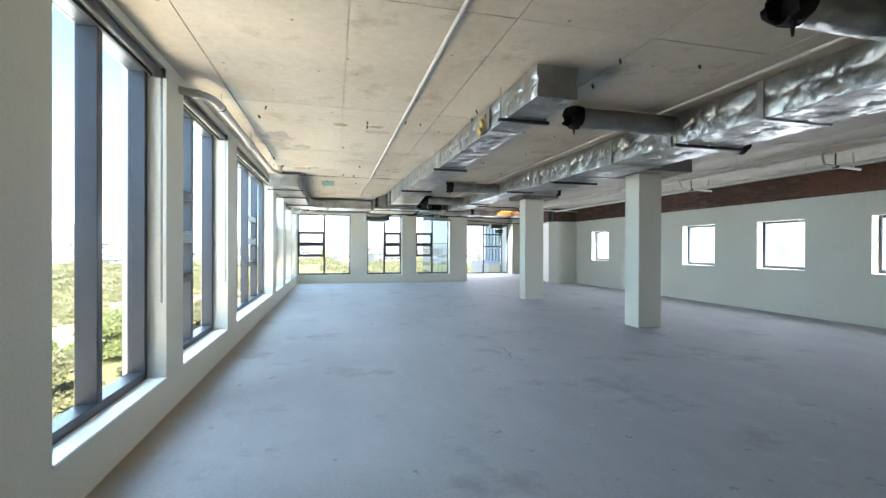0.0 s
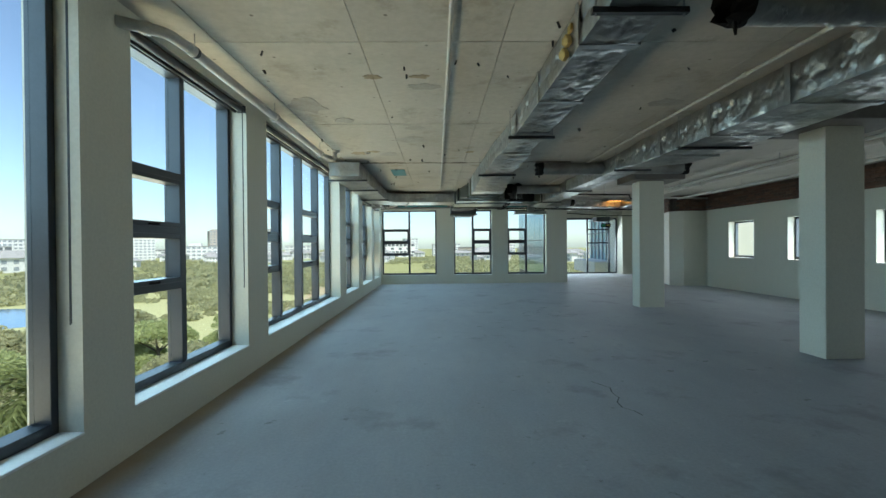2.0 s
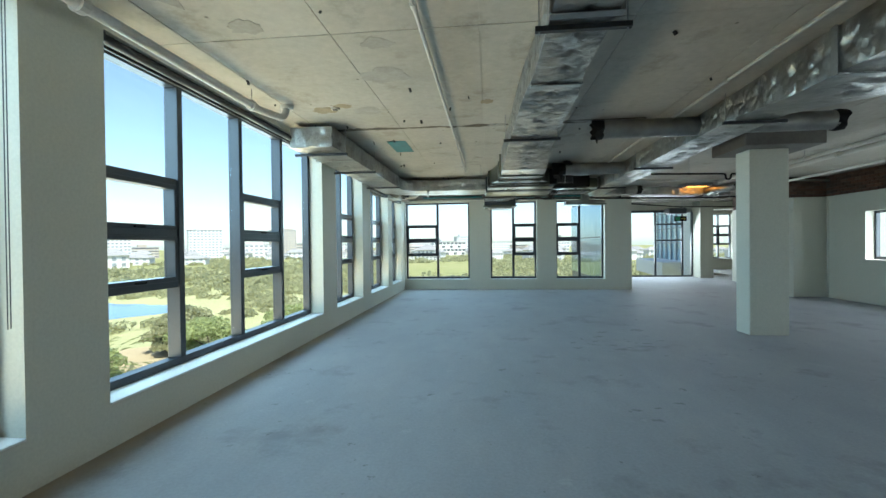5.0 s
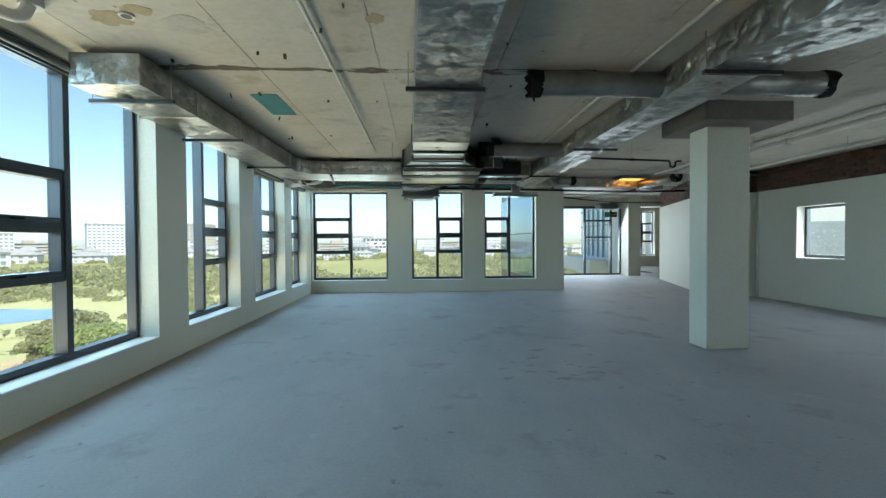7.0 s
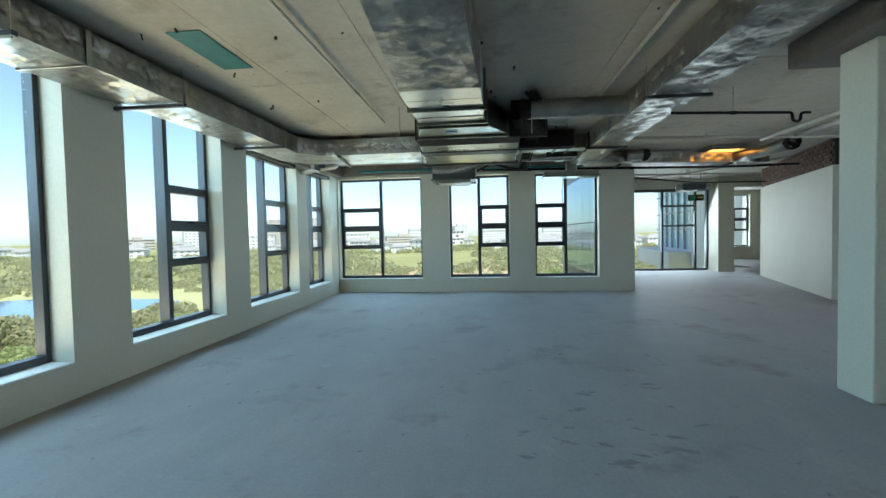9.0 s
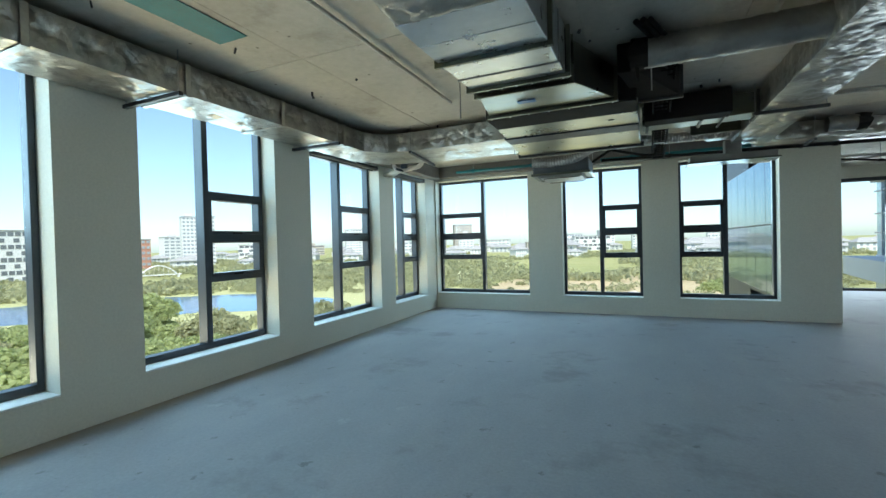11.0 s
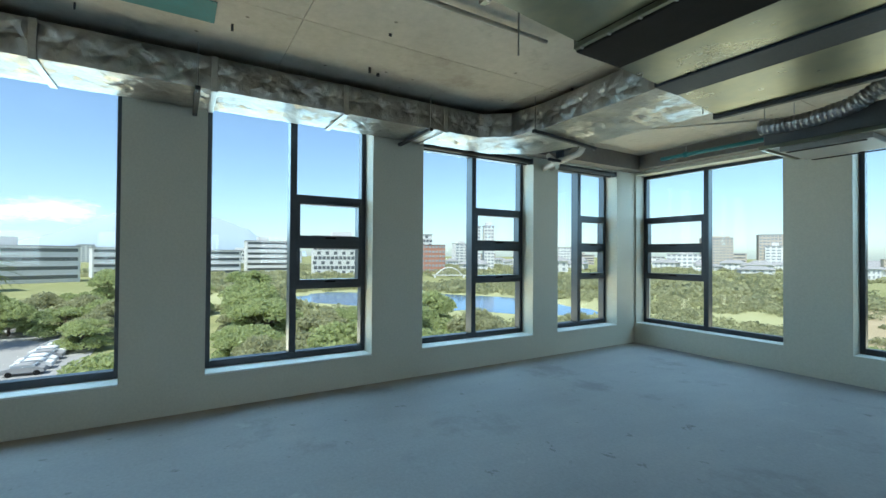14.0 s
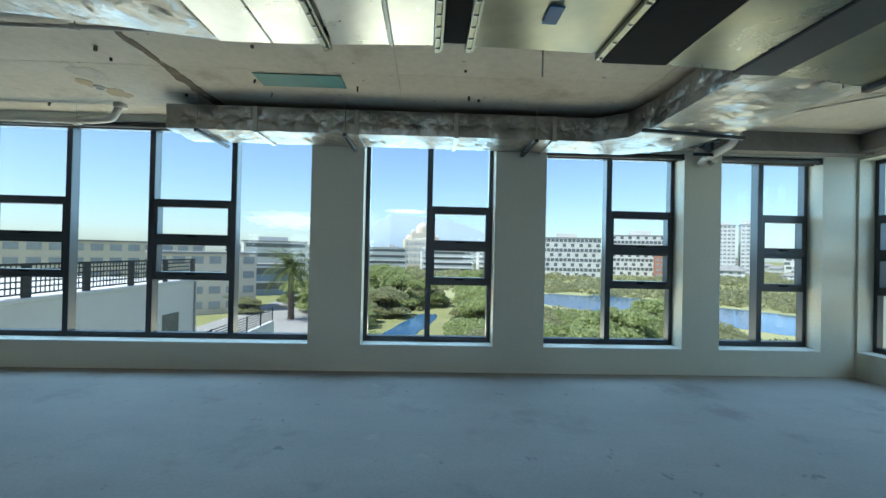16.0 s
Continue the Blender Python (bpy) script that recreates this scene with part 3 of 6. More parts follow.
# right-hand duct with round branches
d = thing("main_duct", "large rectangular silver foil-wrapped main air duct", "duct")
part("duct_body", foil_duct_bm([((4.74, -3.9), (5.62, -3.9), 2.87, 3.25), ((4.74, 9.7), (5.62, 9.7), 2.87, 3.25), ((4.80, 10.6), (5.32, 10.6), 2.96, 3.25), ((4.82, 18.9), (5.34, 18.9), 2.96, 3.25)], amp=0.010, seed=9.0), FOIL, d, "crumpled silver foil insulation")
for y, x0, x1, z in ((-0.6, 4.66, 5.70, 2.86), (2.3, 4.66, 5.70, 2.86), (5.30, 4.66, 5.70, 2.86), (8.5, 4.66, 5.70, 2.86), (10.78, 4.72, 5.42, 2.95), (13.94, 4.72, 5.42, 2.95), (16.8, 4.72, 5.42, 2.95)):
    hanger(d, (x0, y), (x1, y), z)
for k in range(10):
    tape_band(d, -1.9 + 1.22 * k, 4.74, 5.62, 2.87, 3.25)
for i, (y, xa, xb) in enumerate(((2.9, 4.8, 3.4), (5.42, 4.8, 3.38), (11.6, 4.85, 3.52), (14.85, 4.85, 3.56))):
    stub("round_branch", y, xa, xb, 3.115, 0.125, d, i)
for i, (y, xa, xb) in enumerate(((6.0, 5.55, 6.42), (11.5, 5.3, 6.45))):
    stub("round_branch", y, xa, xb, 3.105, 0.125, d, 10 + i)

# window-side duct with its elbow towards the air unit
d = thing("window_side_duct", "flat silver foil-wrapped duct running along the window wall", "duct")
part("duct_body", foil_duct_bm([((-0.82, 11.22), (-0.21, 11.22), 2.93, 3.21), ((-0.82, 16.75), (-0.21, 16.15), 2.93, 3.21), ((-0.5, 17.3), (0.02, 16.45), 2.93, 3.21), ((0.3, 17.5), (0.45, 16.52), 2.93, 3.21), ((1.89, 17.5), (1.89, 16.46), 2.92, 3.2)], amp=0.011, seed=21.0), FOIL, d, "crumpled silver foil insulation")
for k in range(4):
    tape_band(d, 12.2 + 1.15 * k, -0.82, -0.21, 2.93, 3.21, 0.05)
for a, b in (((-0.92, 11.6), (-0.12, 11.6)), ((-0.92, 13.25), (-0.12, 13.25)), ((-0.92, 15.45), (-0.12, 15.45)), ((0.42, 16.42), (0.25, 17.62))):
    hanger(d, a, b, 2.915)

# galvanised air unit between the ducts
u = thing("air_handling_unit", "galvanised steel air handling unit hung below the slab", "air unit")


def frustum(y0, y1, a, b):
    """A tapering sheet-metal piece; a, b: (x0, x1, z0, z1) at its two ends."""
    bm = bmesh.new()
    lo = [bm.verts.new(p) for p in ((a[0], y0, a[2]), (a[1], y0, a[2]), (a[1], y0, a[3]), (a[0], y0, a[3]))]
    hi = [bm.verts.new(p) for p in ((b[0], y1, b[2]), (b[1], y1, b[2]), (b[1], y1, b[3]), (b[0], y1, b[3]))]
    bm.faces.new(lo[::-1]), bm.faces.new(hi)
    for i in range(4):
        bm.faces.new((lo[i], lo[(i + 1) % 4], hi[(i + 1) % 4], hi[i]))
    bmesh.ops.bevel(bm, geom=bm.edges[:], offset=0.006, segments=1, affect="EDGES")
    return bm


def flange(y, x0, x1, z0, z1, parent, t=0.03):
    part("flange", boxes((x0 - 0.03, x1 + 0.03, y, y + t, z0 - 0.03, z0 + 0.004), (x0 - 0.03, x0 + 0.004, y, y + t, z0 + 0.004, z1), (x1 - 0.004, x1 + 0.03, y, y + t, z0 + 0.004, z1), (x0 - 0.03, x1 + 0.03, y + 0.032, y + t + 0.02, z0 - 0.02, z0 + 0.002), bevel=0.003), GALV, parent, "pressed steel duct flange")


part("collar", frustum(12.95, 13.26, (2.20, 2.96, 2.815, 3.24), (2.20, 2.97, 2.815, 3.23)), SILVER, u)
part("duct_section", frustum(13.265, 13.56, (2.20, 2.97, 2.815, 3.23), (2.20, 2.98, 2.82, 3.22)), SILVER, u)
flange(13.56, 2.20, 2.98, 2.82, 3.22, u)
part("duct_section", frustum(13.62, 13.96, (2.20, 2.98, 2.82, 3.22), (2.20, 2.98, 2.835, 3.22)), SILVER, u)
part("seam", boxes((2.19, 2.99, 13.96, 13.98, 2.828, 3.22), bevel=0.003), GALV_DULL, u)
part("duct_section", frustum(13.98, 14.23, (2.20, 2.98, 2.835, 3.22), (2.19, 2.99, 2.845, 3.22)), SILVER, u)
flange(14.23, 2.19, 3.0, 2.845, 3.22, u)
part("canvas_joint", boxes((2.2, 2.99, 14.28, 14.42, 2.86, 3.21)), BLACK, u, "black flexible canvas joint")
flange(14.42, 2.19, 3.0, 2.85, 3.22, u)
part("plenum", frustum(14.47, 15.3, (2.18, 3.0, 2.855, 3.22), (2.02, 3.3, 2.915, 3.22)), GALV, u)
flange(15.3, 2.02, 3.3, 2.91, 3.22, u)
part("foam_band", boxes((1.96, 3.5, 15.35, 15.8, 2.88, 3.22), bevel=0.01), BLACK, u, "black foam insulated section")
part("casing", frustum(15.8, 16.3, (1.95, 3.5, 2.89, 3.22), (1.93, 3.52, 2.88, 3.22)), GALV, u)
part("access_panel", boxes((1.9, 3.52, 16.3, 16.62, 2.865, 3.22), bevel=0.008), TANK, u, "blue-grey painted access panel")
part("fan_casing", frustum(16.62, 17.3, (1.9, 3.52, 2.87, 3.22), (1.86, 3.54, 2.83, 3.22)), GALV, u)
part("drip_rail", boxes((1.83, 3.58, 17.3, 17.36, 2.80, 2.86), bevel=0.006), DARKSTEEL, u)
for x, y in ((1.8, 15.0), (3.62, 15.0), (1.8, 17.2), (3.62, 17.2)):
    rod = bmesh.new()
    tube_between(rod, (x, y, 2.84), (x, y, CEIL), 0.006, 6)
    part("threaded_rod", rod, GALV_DULL, u)
TAPE = surface("blue_tape", (0.05, 0.16, 0.36), (0.03, 0.11, 0.28), 5.0, 40.0, 0.5)
part("tape_scrap", boxes((2.45, 2.62, 14.82, 14.90, 2.866, 2.874)), TAPE, u, "scrap of blue tape")
part("tape_scrap", boxes((3.2, 3.26, 16.0, 16.04, 2.88, 2.884)), BLACK, u, "small dark sticker")
for y, xa, xb, z in ((13.575, 2.23, 2.95, 2.792), (14.245, 2.22, 2.97, 2.817), (14.435, 2.22, 2.97, 2.822), (15.315, 2.04, 3.28, 2.88)):
    for k in range(7):
        xx = xa + (xb - xa) * k / 6
        part("bolt", boxes((xx - 0.007, xx + 0.007, y - 0.006, y + 0.018, z - 0.008, z + 0.004), bevel=0.002), GALV_DULL, u)

# duct from the unit to the main duct
d = thing("link_duct", "bare galvanised duct joining the air unit to the main duct", "duct")
part("duct_body", boxes((3.56, 4.84, 16.9, 17.22, 2.97, 3.22), bevel=0.008), GALV, d)
part("foam_band", boxes((3.58, 4.5, 16.62, 16.895, 2.955, 3.24), bevel=0.01), BLACK, d, "black foam lagging")
for x in (3.6, 4.2, 4.78):
    part("flange", boxes((x, x + 0.035, 16.88, 17.26, 2.945, 3.24), bevel=0.003), DARKSTEEL, d)
for y in (16.8, 17.4):
    rod = bmesh.new()
    tube_between(rod, (4.45, y, 2.95), (4.45, y, CEIL), 0.006, 6)
    tube_between(rod, (4.45, 17.1, 2.955), (4.45, y, 2.955), 0.012, 6)
    part("threaded_rod", rod, DARKSTEEL, d)
d = thing("branch_duct", "galvanised branch duct turning down towards the end windows", "duct")
part("duct_body", frustum(17.95, 18.7, (4.2, 4.82, 3.0, 3.22), (4.5, 4.82, 3.02, 3.22)), GALV, d)
part("drop_box", boxes((4.25, 5.4, 18.62, 18.95, 2.70, 2.80), (4.74, 4.96, 18.70, 18.9, 2.80, 3.03), bevel=0.012), FOIL, d, "foil-taped drop box")
part("flange", boxes((4.22, 5.43, 18.59, 18.98, 2.68, 2.702), bevel=0.003), GALV, d)

d = thing("lagged_box", "black foam-lagged duct box beside the air unit", "duct")
part("box_body", frustum(14.95, 15.72, (3.34, 3.5, 3.02, CEIL), (3.52, 3.9, 2.97, CEIL)), BLACK, d)
part("rim", boxes((3.51, 3.93, 15.72, 15.76, 2.945, CEIL - 0.002), bevel=0.004), DARKSTEEL, d)

def ribbed_bm(points, r, seg=16):
    """A crinkled flexible hose swept smoothly through its points."""
    pts = [Vector(p) for p in points]
    ends = [pts[0] * 2 - pts[1], *pts, pts[-1] * 2 - pts[-2]]
    path = []
    for p0, p1, p2, p3 in zip(ends, ends[1:], ends[2:], ends[3:]):
        n = max(2, int((p2 - p1).length / 0.011))
        for i in range(n):
            u = i / n
            path.append(0.5 * (2 * p1 + (p2 - p0) * u + (2 * p0 - 5 * p1 + 4 * p2 - p3) * u * u + (3 * p1 - p0 - 3 * p2 + p3) * u ** 3))
    path.append(pts[-1])
    bm, rings, up = bmesh.new(), [], Vector((0, 0, 1))
    for i, p in enumerate(path):
        d = (path[min(i + 1, len(path) - 1)] - path[max(i - 1, 0)]).normalized()
        up = (up - d * up.dot(d)).normalized()
        side = d.cross(up)
        ring = []
        for j in range(seg):
            t = 2 * math.pi * j / seg
            o = up * math.cos(t) + side * math.sin(t)
            k = r * (1 + (0.05 if i % 4 < 2 else -0.05) + 0.10 * noise.noise((p + o * r) * 13.0))
            ring.append(bm.verts.new(p + o * k))
        rings.append(ring)
    for a, b in zip(rings, rings[1:]):
        for j in range(seg):
            bm.faces.new((a[j], a[(j + 1) % seg], b[(j + 1) % seg], b[j]))
    bm.faces.new(rings[0][::-1])
    bm.faces.new(rings[-1])
    return bm


# cassette by the end wall, with its hose
CASING = surface("dark_unit_casing", (0.10, 0.11, 0.12), (0.06, 0.066, 0.072), 3.0, 50.0, 0.5, 0.3, 0.06, 0.002)
c = thing("ceiling_cassette", "grey ceiling cassette unit hung by the end wall", "air unit")
part("cassette_body", boxes((1.84, 2.76, 18.26, 19.04, 2.66, 2.90), bevel=0.012), CASING, c)
part("rim", boxes((1.81, 2.79, 18.23, 18.26, 2.64, 2.68), (1.81, 2.79, 19.04, 19.07, 2.64, 2.68), (1.81, 1.84, 18.26, 19.04, 2.64, 2.68), (2.76, 2.79, 18.26, 19.04, 2.64, 2.68), bevel=0.004), GALV, c)
part("fascia", frustum(18.34, 18.96, (1.95, 2.65, 2.605, 2.66), (1.95, 2.65, 2.605, 2.66)), surface("grey_fascia", (0.30, 0.31, 0.30), (0.22, 0.23, 0.22), 3.0, 40.0, 0.45), c)
for y in (18.3, 18.92):
    part("air_outlet", boxes((2.0, 2.6, y + 0.06, y + 0.1, 2.598, 2.605)), BLACK, c)
for x, y in ((1.84, 18.3), (2.76, 18.3), (1.84, 19.0), (2.76, 19.0)):
    rod = bmesh.new()
    tube_between(rod, (x, y, 2.8), (x, y, CEIL), 0.005, 6)
    part("threaded_rod", rod, GALV_DULL, c)
h = thing("flexible_hose", "silver flexible hose rising from the cassette to the main duct", "hose")
HOSE = surface("hose_foil", (0.42, 0.42, 0.41), (0.20, 0.20, 0.20), 6.0, 40.0, 0.34, 1.0, 0.2, 0.006)
part("hose_sleeve", ribbed_bm([(1.86, 18.16, 2.85), (2.2, 18.15, 2.83), (2.55, 18.13, 2.87), (2.78, 18.1, 2.97), (3.0, 18.06, 3.06), (3.3, 18.06, 3.05), (3.9, 18.1, 3.02), (4.75, 18.12, 3.02)], 0.072), HOSE, h)
h2 = thing("condensate_hose", "black sagging condensate hose", "hose")
part("hose_sleeve", pipe_bm([(2.80, 18.6, 2.86), (3.1, 18.3, 2.98), (3.3, 18.2, 2.9), (3.55, 18.25, 2.84), (3.75, 18.5, 2.86), (3.8, 18.6, 3.27)], 0.022, 8), BLACK, h2)


def run(name, label, pts, r, mat, clips=(), cat="pipe", group=""):
    """A pipe run with its clips or couplings and drop rods to the slab."""
    t = thing(name, label, cat, group=group)
    part("pipe", pipe_bm(pts, r), mat, t)
    for p, axis in clips:
        bm = bmesh.new()
        v = Vector(axis) * 0.03
        tube_between(bm, Vector(p) - v, Vector(p) + v, r * 1.45, 12)
        cl = part("coupling", bm, mat, t)
        rod = bmesh.new()
        tube_between(rod, p, (p[0], p[1], CEIL), 0.005, 6)
        part("drop_rod", rod, GALV_DULL, cl)
    return t


Y = (0, 1, 0)
X = (1, 0, 0)
run("sprinkler_pipe", "thin grey sprinkler pipe fixed along the slab", [(1.44, -3.9, 3.235), (1.44, 15.6, 3.235)], 0.017, PIPE, [((1.44, y, 3.235), Y) for y in (-1.0, 2.2, 5.2, 8.37, 11.5, 14.2)])
run("sprinkler_pipe", "thin grey sprinkler pipe fixed along the slab", [(4.47, -3.9, 3.23), (4.47, 14.8, 3.23)], 0.018, PIPE, [((4.47, y, 3.23), Y) for y in (0.4, 3.6, 6.9, 10.2, 13.4)])
w = run("waste_pipe", "white plastic waste pipe hung along the window heads", [(-0.95, 5.64, 3.135), (-0.70, 5.81, 3.135), (-0.66, 5.98, 3.125), (-0.64, 10.05, 3.10), (-0.52, 10.42, 3.10), (-0.52, 10.5, CEIL)], 0.042, PIPE, [((-0.65, 7.87, 3.11), Y), ((-0.64, 9.9, 3.10), Y)])
bm = bmesh.new()
tube_between(bm, (-0.52, 10.5, CEIL - 0.05), (-0.52, 10.5, CEIL), 0.075, 16)
part("collar", bm, PIPE, w)
for p, q, r, mat in (((-0.83, 5.722, 3.135), (-0.775, 5.759, 3.135), 0.049, PIPE), ((-0.659, 6.03, 3.125), (-0.659, 6.1, 3.125), 0.049, PIPE), ((-0.658, 6.112, 3.125), (-0.658, 6.137, 3.125), 0.050, DARKSTEEL)):
    bm = bmesh.new()
    tube_between(bm, p, q, r, 14)
    part("pipe_socket", bm, mat, w)
rod = bmesh.new()
tube_between(rod, (-0.658, 6.125, 3.1), (-0.658, 6.125, CEIL), 0.004, 6)
part("drop_rod", rod, GALV_DULL, w)
run("waste_pipe", "white plastic waste pipe with an elbow to the window wall", [(-0.05, 17.75, CEIL), (-0.05, 17.75, 3.0), (-0.12, 17.76, 2.93), (-0.72, 17.8, 2.87), (-0.95, 17.9, 2.87)], 0.042, PIPE, [])
run("waste_pipe", "short white plastic pipe branch by the corner pier", [(-0.55, 17.6, 2.96), (-0.6, 17.8, 2.9), (-0.75, 18.0, 2.88), (-0.95, 18.05, 2.88)], 0.038, PIPE, [])
b = thing("valve_bracket", "blue steel valve bracket beside the waste pipe", "bracket")
part("plate", boxes((-0.42, -0.3, 17.62, 17.66, 2.9, 3.28), (-0.5, -0.22, 17.58, 17.7, 2.99, 3.03), bevel=0.004), TANK, b)
part("rail", boxes((-0.46, -0.44, 17.5, 17.8, 2.86, 2.9), bevel=0.003), TANK, b)
run("conduit", "thin grey conduit along the slab near the corner", [(-0.35, 17.9, 3.25), (1.6, 19.5, 3.25)], 0.012, PIPE, [])
run("chilled_water_pipe", "teal lagged pipe along the end wall", [(-0.2, 19.75, 3.1), (1.75, 19.75, 3.1)], 0.03, TEAL, [((0.2, 19.75, 3.1), X), ((1.5, 19.75, 3.1), X)])
run("chilled_water_pipe", "teal lagged pipe along the end wall", [(2.85, 19.6, 3.05), (6.4, 19.6, 3.05)], 0.03, TEAL, [((3.4, 19.6, 3.05), X), ((5.4, 19.6, 3.05), X)])
run("refrigerant_pipe", "black lagged refrigerant pipe running under the slab", [(2.9, 19.1, 2.95), (8.9, 19.6, 2.90), (10.4, 20.2, 3.0)], 0.026, BLACK, [((4.0, 19.19, 2.94), X), ((6.3, 19.38, 2.92), X)])
t = thing("cable_ladder", "black steel cable ladder dropping past the air unit", "cable tray")
la, lb = Vector((3.74, 15.3, 3.12)), Vector((3.82, 19.15, 2.90))
for dx in (-0.09, 0.09):
    bm = bmesh.new()
    off = Vector((dx, 0, 0))
    tube_between(bm, la + off, lb + off, 0.014, 6)
    part("side_rail", bm, BLACK, t)
for k in range(32):
    q = la.lerp(lb, (k + 0.5) / 32)
    bm = bmesh.new()
    tube_between(bm, q - Vector((0.09, 0, 0)), q + Vector((0.09, 0, 0)), 0.007, 6)
    part("rung", bm, BLACK, t)
for k in (2, 16, 30):
    q = la.lerp(lb, k / 32)
    rod = bmesh.new()
    tube_between(rod, (q.x + 0.1, q.y, q.z), (q.x + 0.1, q.y, CEIL), 0.005, 6)
    part("drop_rod", rod, GALV_DULL, t)
for k, (dx, r) in enumerate(((-0.05, 0.022), (0.0, 0.026), (0.05, 0.018))):
    part("lagged_line", pipe_bm([(3.55 + dx, 14.4, 3.2), (3.74 + dx, 15.0, 3.22), (3.74 + dx, 15.35, 3.16), (3.82 + dx, 19.1, 2.94)], r, 8), BLACK, t, "black lagged refrigerant line")
run("condensate_pipe", "black condensate pipe with a U trap under the slab", [(5.3, 14.68, 2.94), (6.88, 14.97, 2.95), (6.89, 14.97, 2.84), (6.99, 14.99, 2.84), (7.0, 14.99, 2.95), (7.12, 15.01, 2.95)], 0.018, BLACK, [((6.1, 14.83, 2.945), X)])
for x, z, r in ((7.9, 3.12, 0.03), (8.5, 3.18, 0.045), (9.6, 3.1, 0.03)):
    run("ceiling_pipe", "painted pipe running along the slab", [(x, -3.9, z), (x + 0.15, 17.6, z)], r, PIPE, [((x + 0.007 * (y + 3.9), y, z), Y) for y in (0.5, 4.0, 7.4, 10.9, 14.4)])
for y in (6.3, 9.4):
    t = run("sprinkler_branch", "white sprinkler branch with a rose plate under the slab", [(8.5, y, 3.18), (8.6, y + 0.02, 2.98), (9.55, y + 0.1, 2.96)], 0.022, PIPE, [])
    bm = bmesh.new()
    tube_between(bm, (8.9, y + 0.05, 2.94), (8.9, y + 0.05, 2.985), 0.05, 14)
    tube_between(bm, (8.9, y + 0.05, 2.985), (8.9, y + 0.05, 3.28), 0.012, 8)
    part("sprinkler_head", bm, DARKSTEEL, t)
    bm = bmesh.new()
    tube_between(bm, (9.4, y + 0.1, 2.96), (9.62, y + 0.25, 3.27), 0.014, 8)
    part("brace", bm, PIPE, t)

# cross duct, orange-lit hatch and small air unit towards the far glazing
d = thing("cross_duct", "silver foil-wrapped cross duct near the end wall", "duct")
part("duct_body", foil_duct_bm([((5.2, 19.3), (5.2, 18.8), 2.98, 3.22), ((9.3, 19.9), (9.3, 19.45), 2.95, 3.2)], seed=40.0, per=12), FOIL, d, "crumpled silver foil insulation")
for y, xa, xb, k in ((18.55, 6.2, 6.6, 31),):
    stub("round_branch", 18.75, 6.0, 6.35, 3.1, 0.11, d, k)
for x in (5.9, 8.4):
    hanger(d, (x, 18.75 + (x - 5.2) * 0.15), (x, 19.42 + (x - 5.2) * 0.15), 2.95)
d = thing("round_duct", "round silver foil-wrapped duct with a torn black end", "duct")
part("duct_body", pipe_bm([(8.58, 19.45, 3.06), (8.64, 18.6, 3.06), (8.68, 17.78, 3.06)], 0.115, 20), FOIL, d)
bm = bmesh.new()
rb = random.Random(71)
rings = [[bm.verts.new((8.68 + math.cos(6.2832 * j / 16) * 0.12 * k * rb.uniform(0.94, 1.08), 17.78 - dy + rb.uniform(-0.015, 0.02), 3.06 + math.sin(6.2832 * j / 16) * 0.12 * k * rb.uniform(0.94, 1.08))) for j in range(16)] for dy, k in ((-0.04, 1.02), (0.03, 1.08), (0.09, 1.04), (0.07, 0.8), (0.0, 0.78))]
for a, b in zip(rings, rings[1:]):
    for j in range(16):
        bm.faces.new((a[j], a[(j + 1) % 16], b[(j + 1) % 16], b[j]))
bm.faces.new(rings[-1])
part("torn_lining", bm, BLACK, d, "ragged black duct lining")
for y in (18.0, 19.1):
    bm = bmesh.new()
    tube_between(bm, (8.65, y, 3.17), (8.65, y, CEIL), 0.005, 6)
    part("threaded_rod", bm, GALV_DULL, d)
lum, nt, bs = material("warm_lamp")
bs.inputs["Base Color"].default_value = (0.8, 0.45, 0.15, 1)
bs.inputs["Emission Color"].default_value = (1.0, 0.42, 0.08, 1)
bs.inputs["Emission Strength"].default_value = 3.0
l = thing("ceiling_light", "recessed ceiling light box glowing warm orange", "lamp")
part("housing", boxes((7.78, 8.5, 18.83, 18.85, 3.17, 3.28), (7.78, 8.5, 19.43, 19.45, 3.17, 3.28), (7.78, 7.80, 18.85, 19.43, 3.17, 3.28), (8.48, 8.5, 18.85, 19.43, 3.17, 3.28), bevel=0.003), GALV_DULL, l)
for k in range(3):
    part("diffuser", boxes((7.81 + 0.225 * k, 8.02 + 0.225 * k, 18.86, 19.42, 3.2, 3.22)), lum, l, "glowing orange diffuser strip")
c = thing("fan_coil", "small grey fan coil unit hung near the glazed screen", "air unit")
part("casing", boxes((8.25, 8.85, 21.3, 21.8, 2.53, 2.73), bevel=0.03), CASING, c)
part("spigot", boxes((8.85, 9.05, 21.4, 21.7, 2.57, 2.72), bevel=0.04), FOIL, c)
for x in (8.3, 8.8):
    rod = bmesh.new()
    tube_between(rod, (x, 21.55, 2.72), (x, 21.55, CEIL), 0.006, 6)
    part("threaded_rod", rod, GALV_DULL, c)
run("conduit", "dark conduit crossing towards the glazed screen", [(6.8, 20.8, 2.86), (9.2, 22.6, 2.86), (11.6, 22.9, 2.86)], 0.018, BLACK, [((9.2, 22.6, 2.86), X), ((7.6, 21.4, 2.86), X)])
run("conduit", "pale conduit crossing under the slab", [(6.7, 21.8, 2.9), (8.3, 21.2, 2.98), (9.7, 19.4, 3.05)], 0.022, PIPE, [((8.3, 21.2, 2.98), X)])
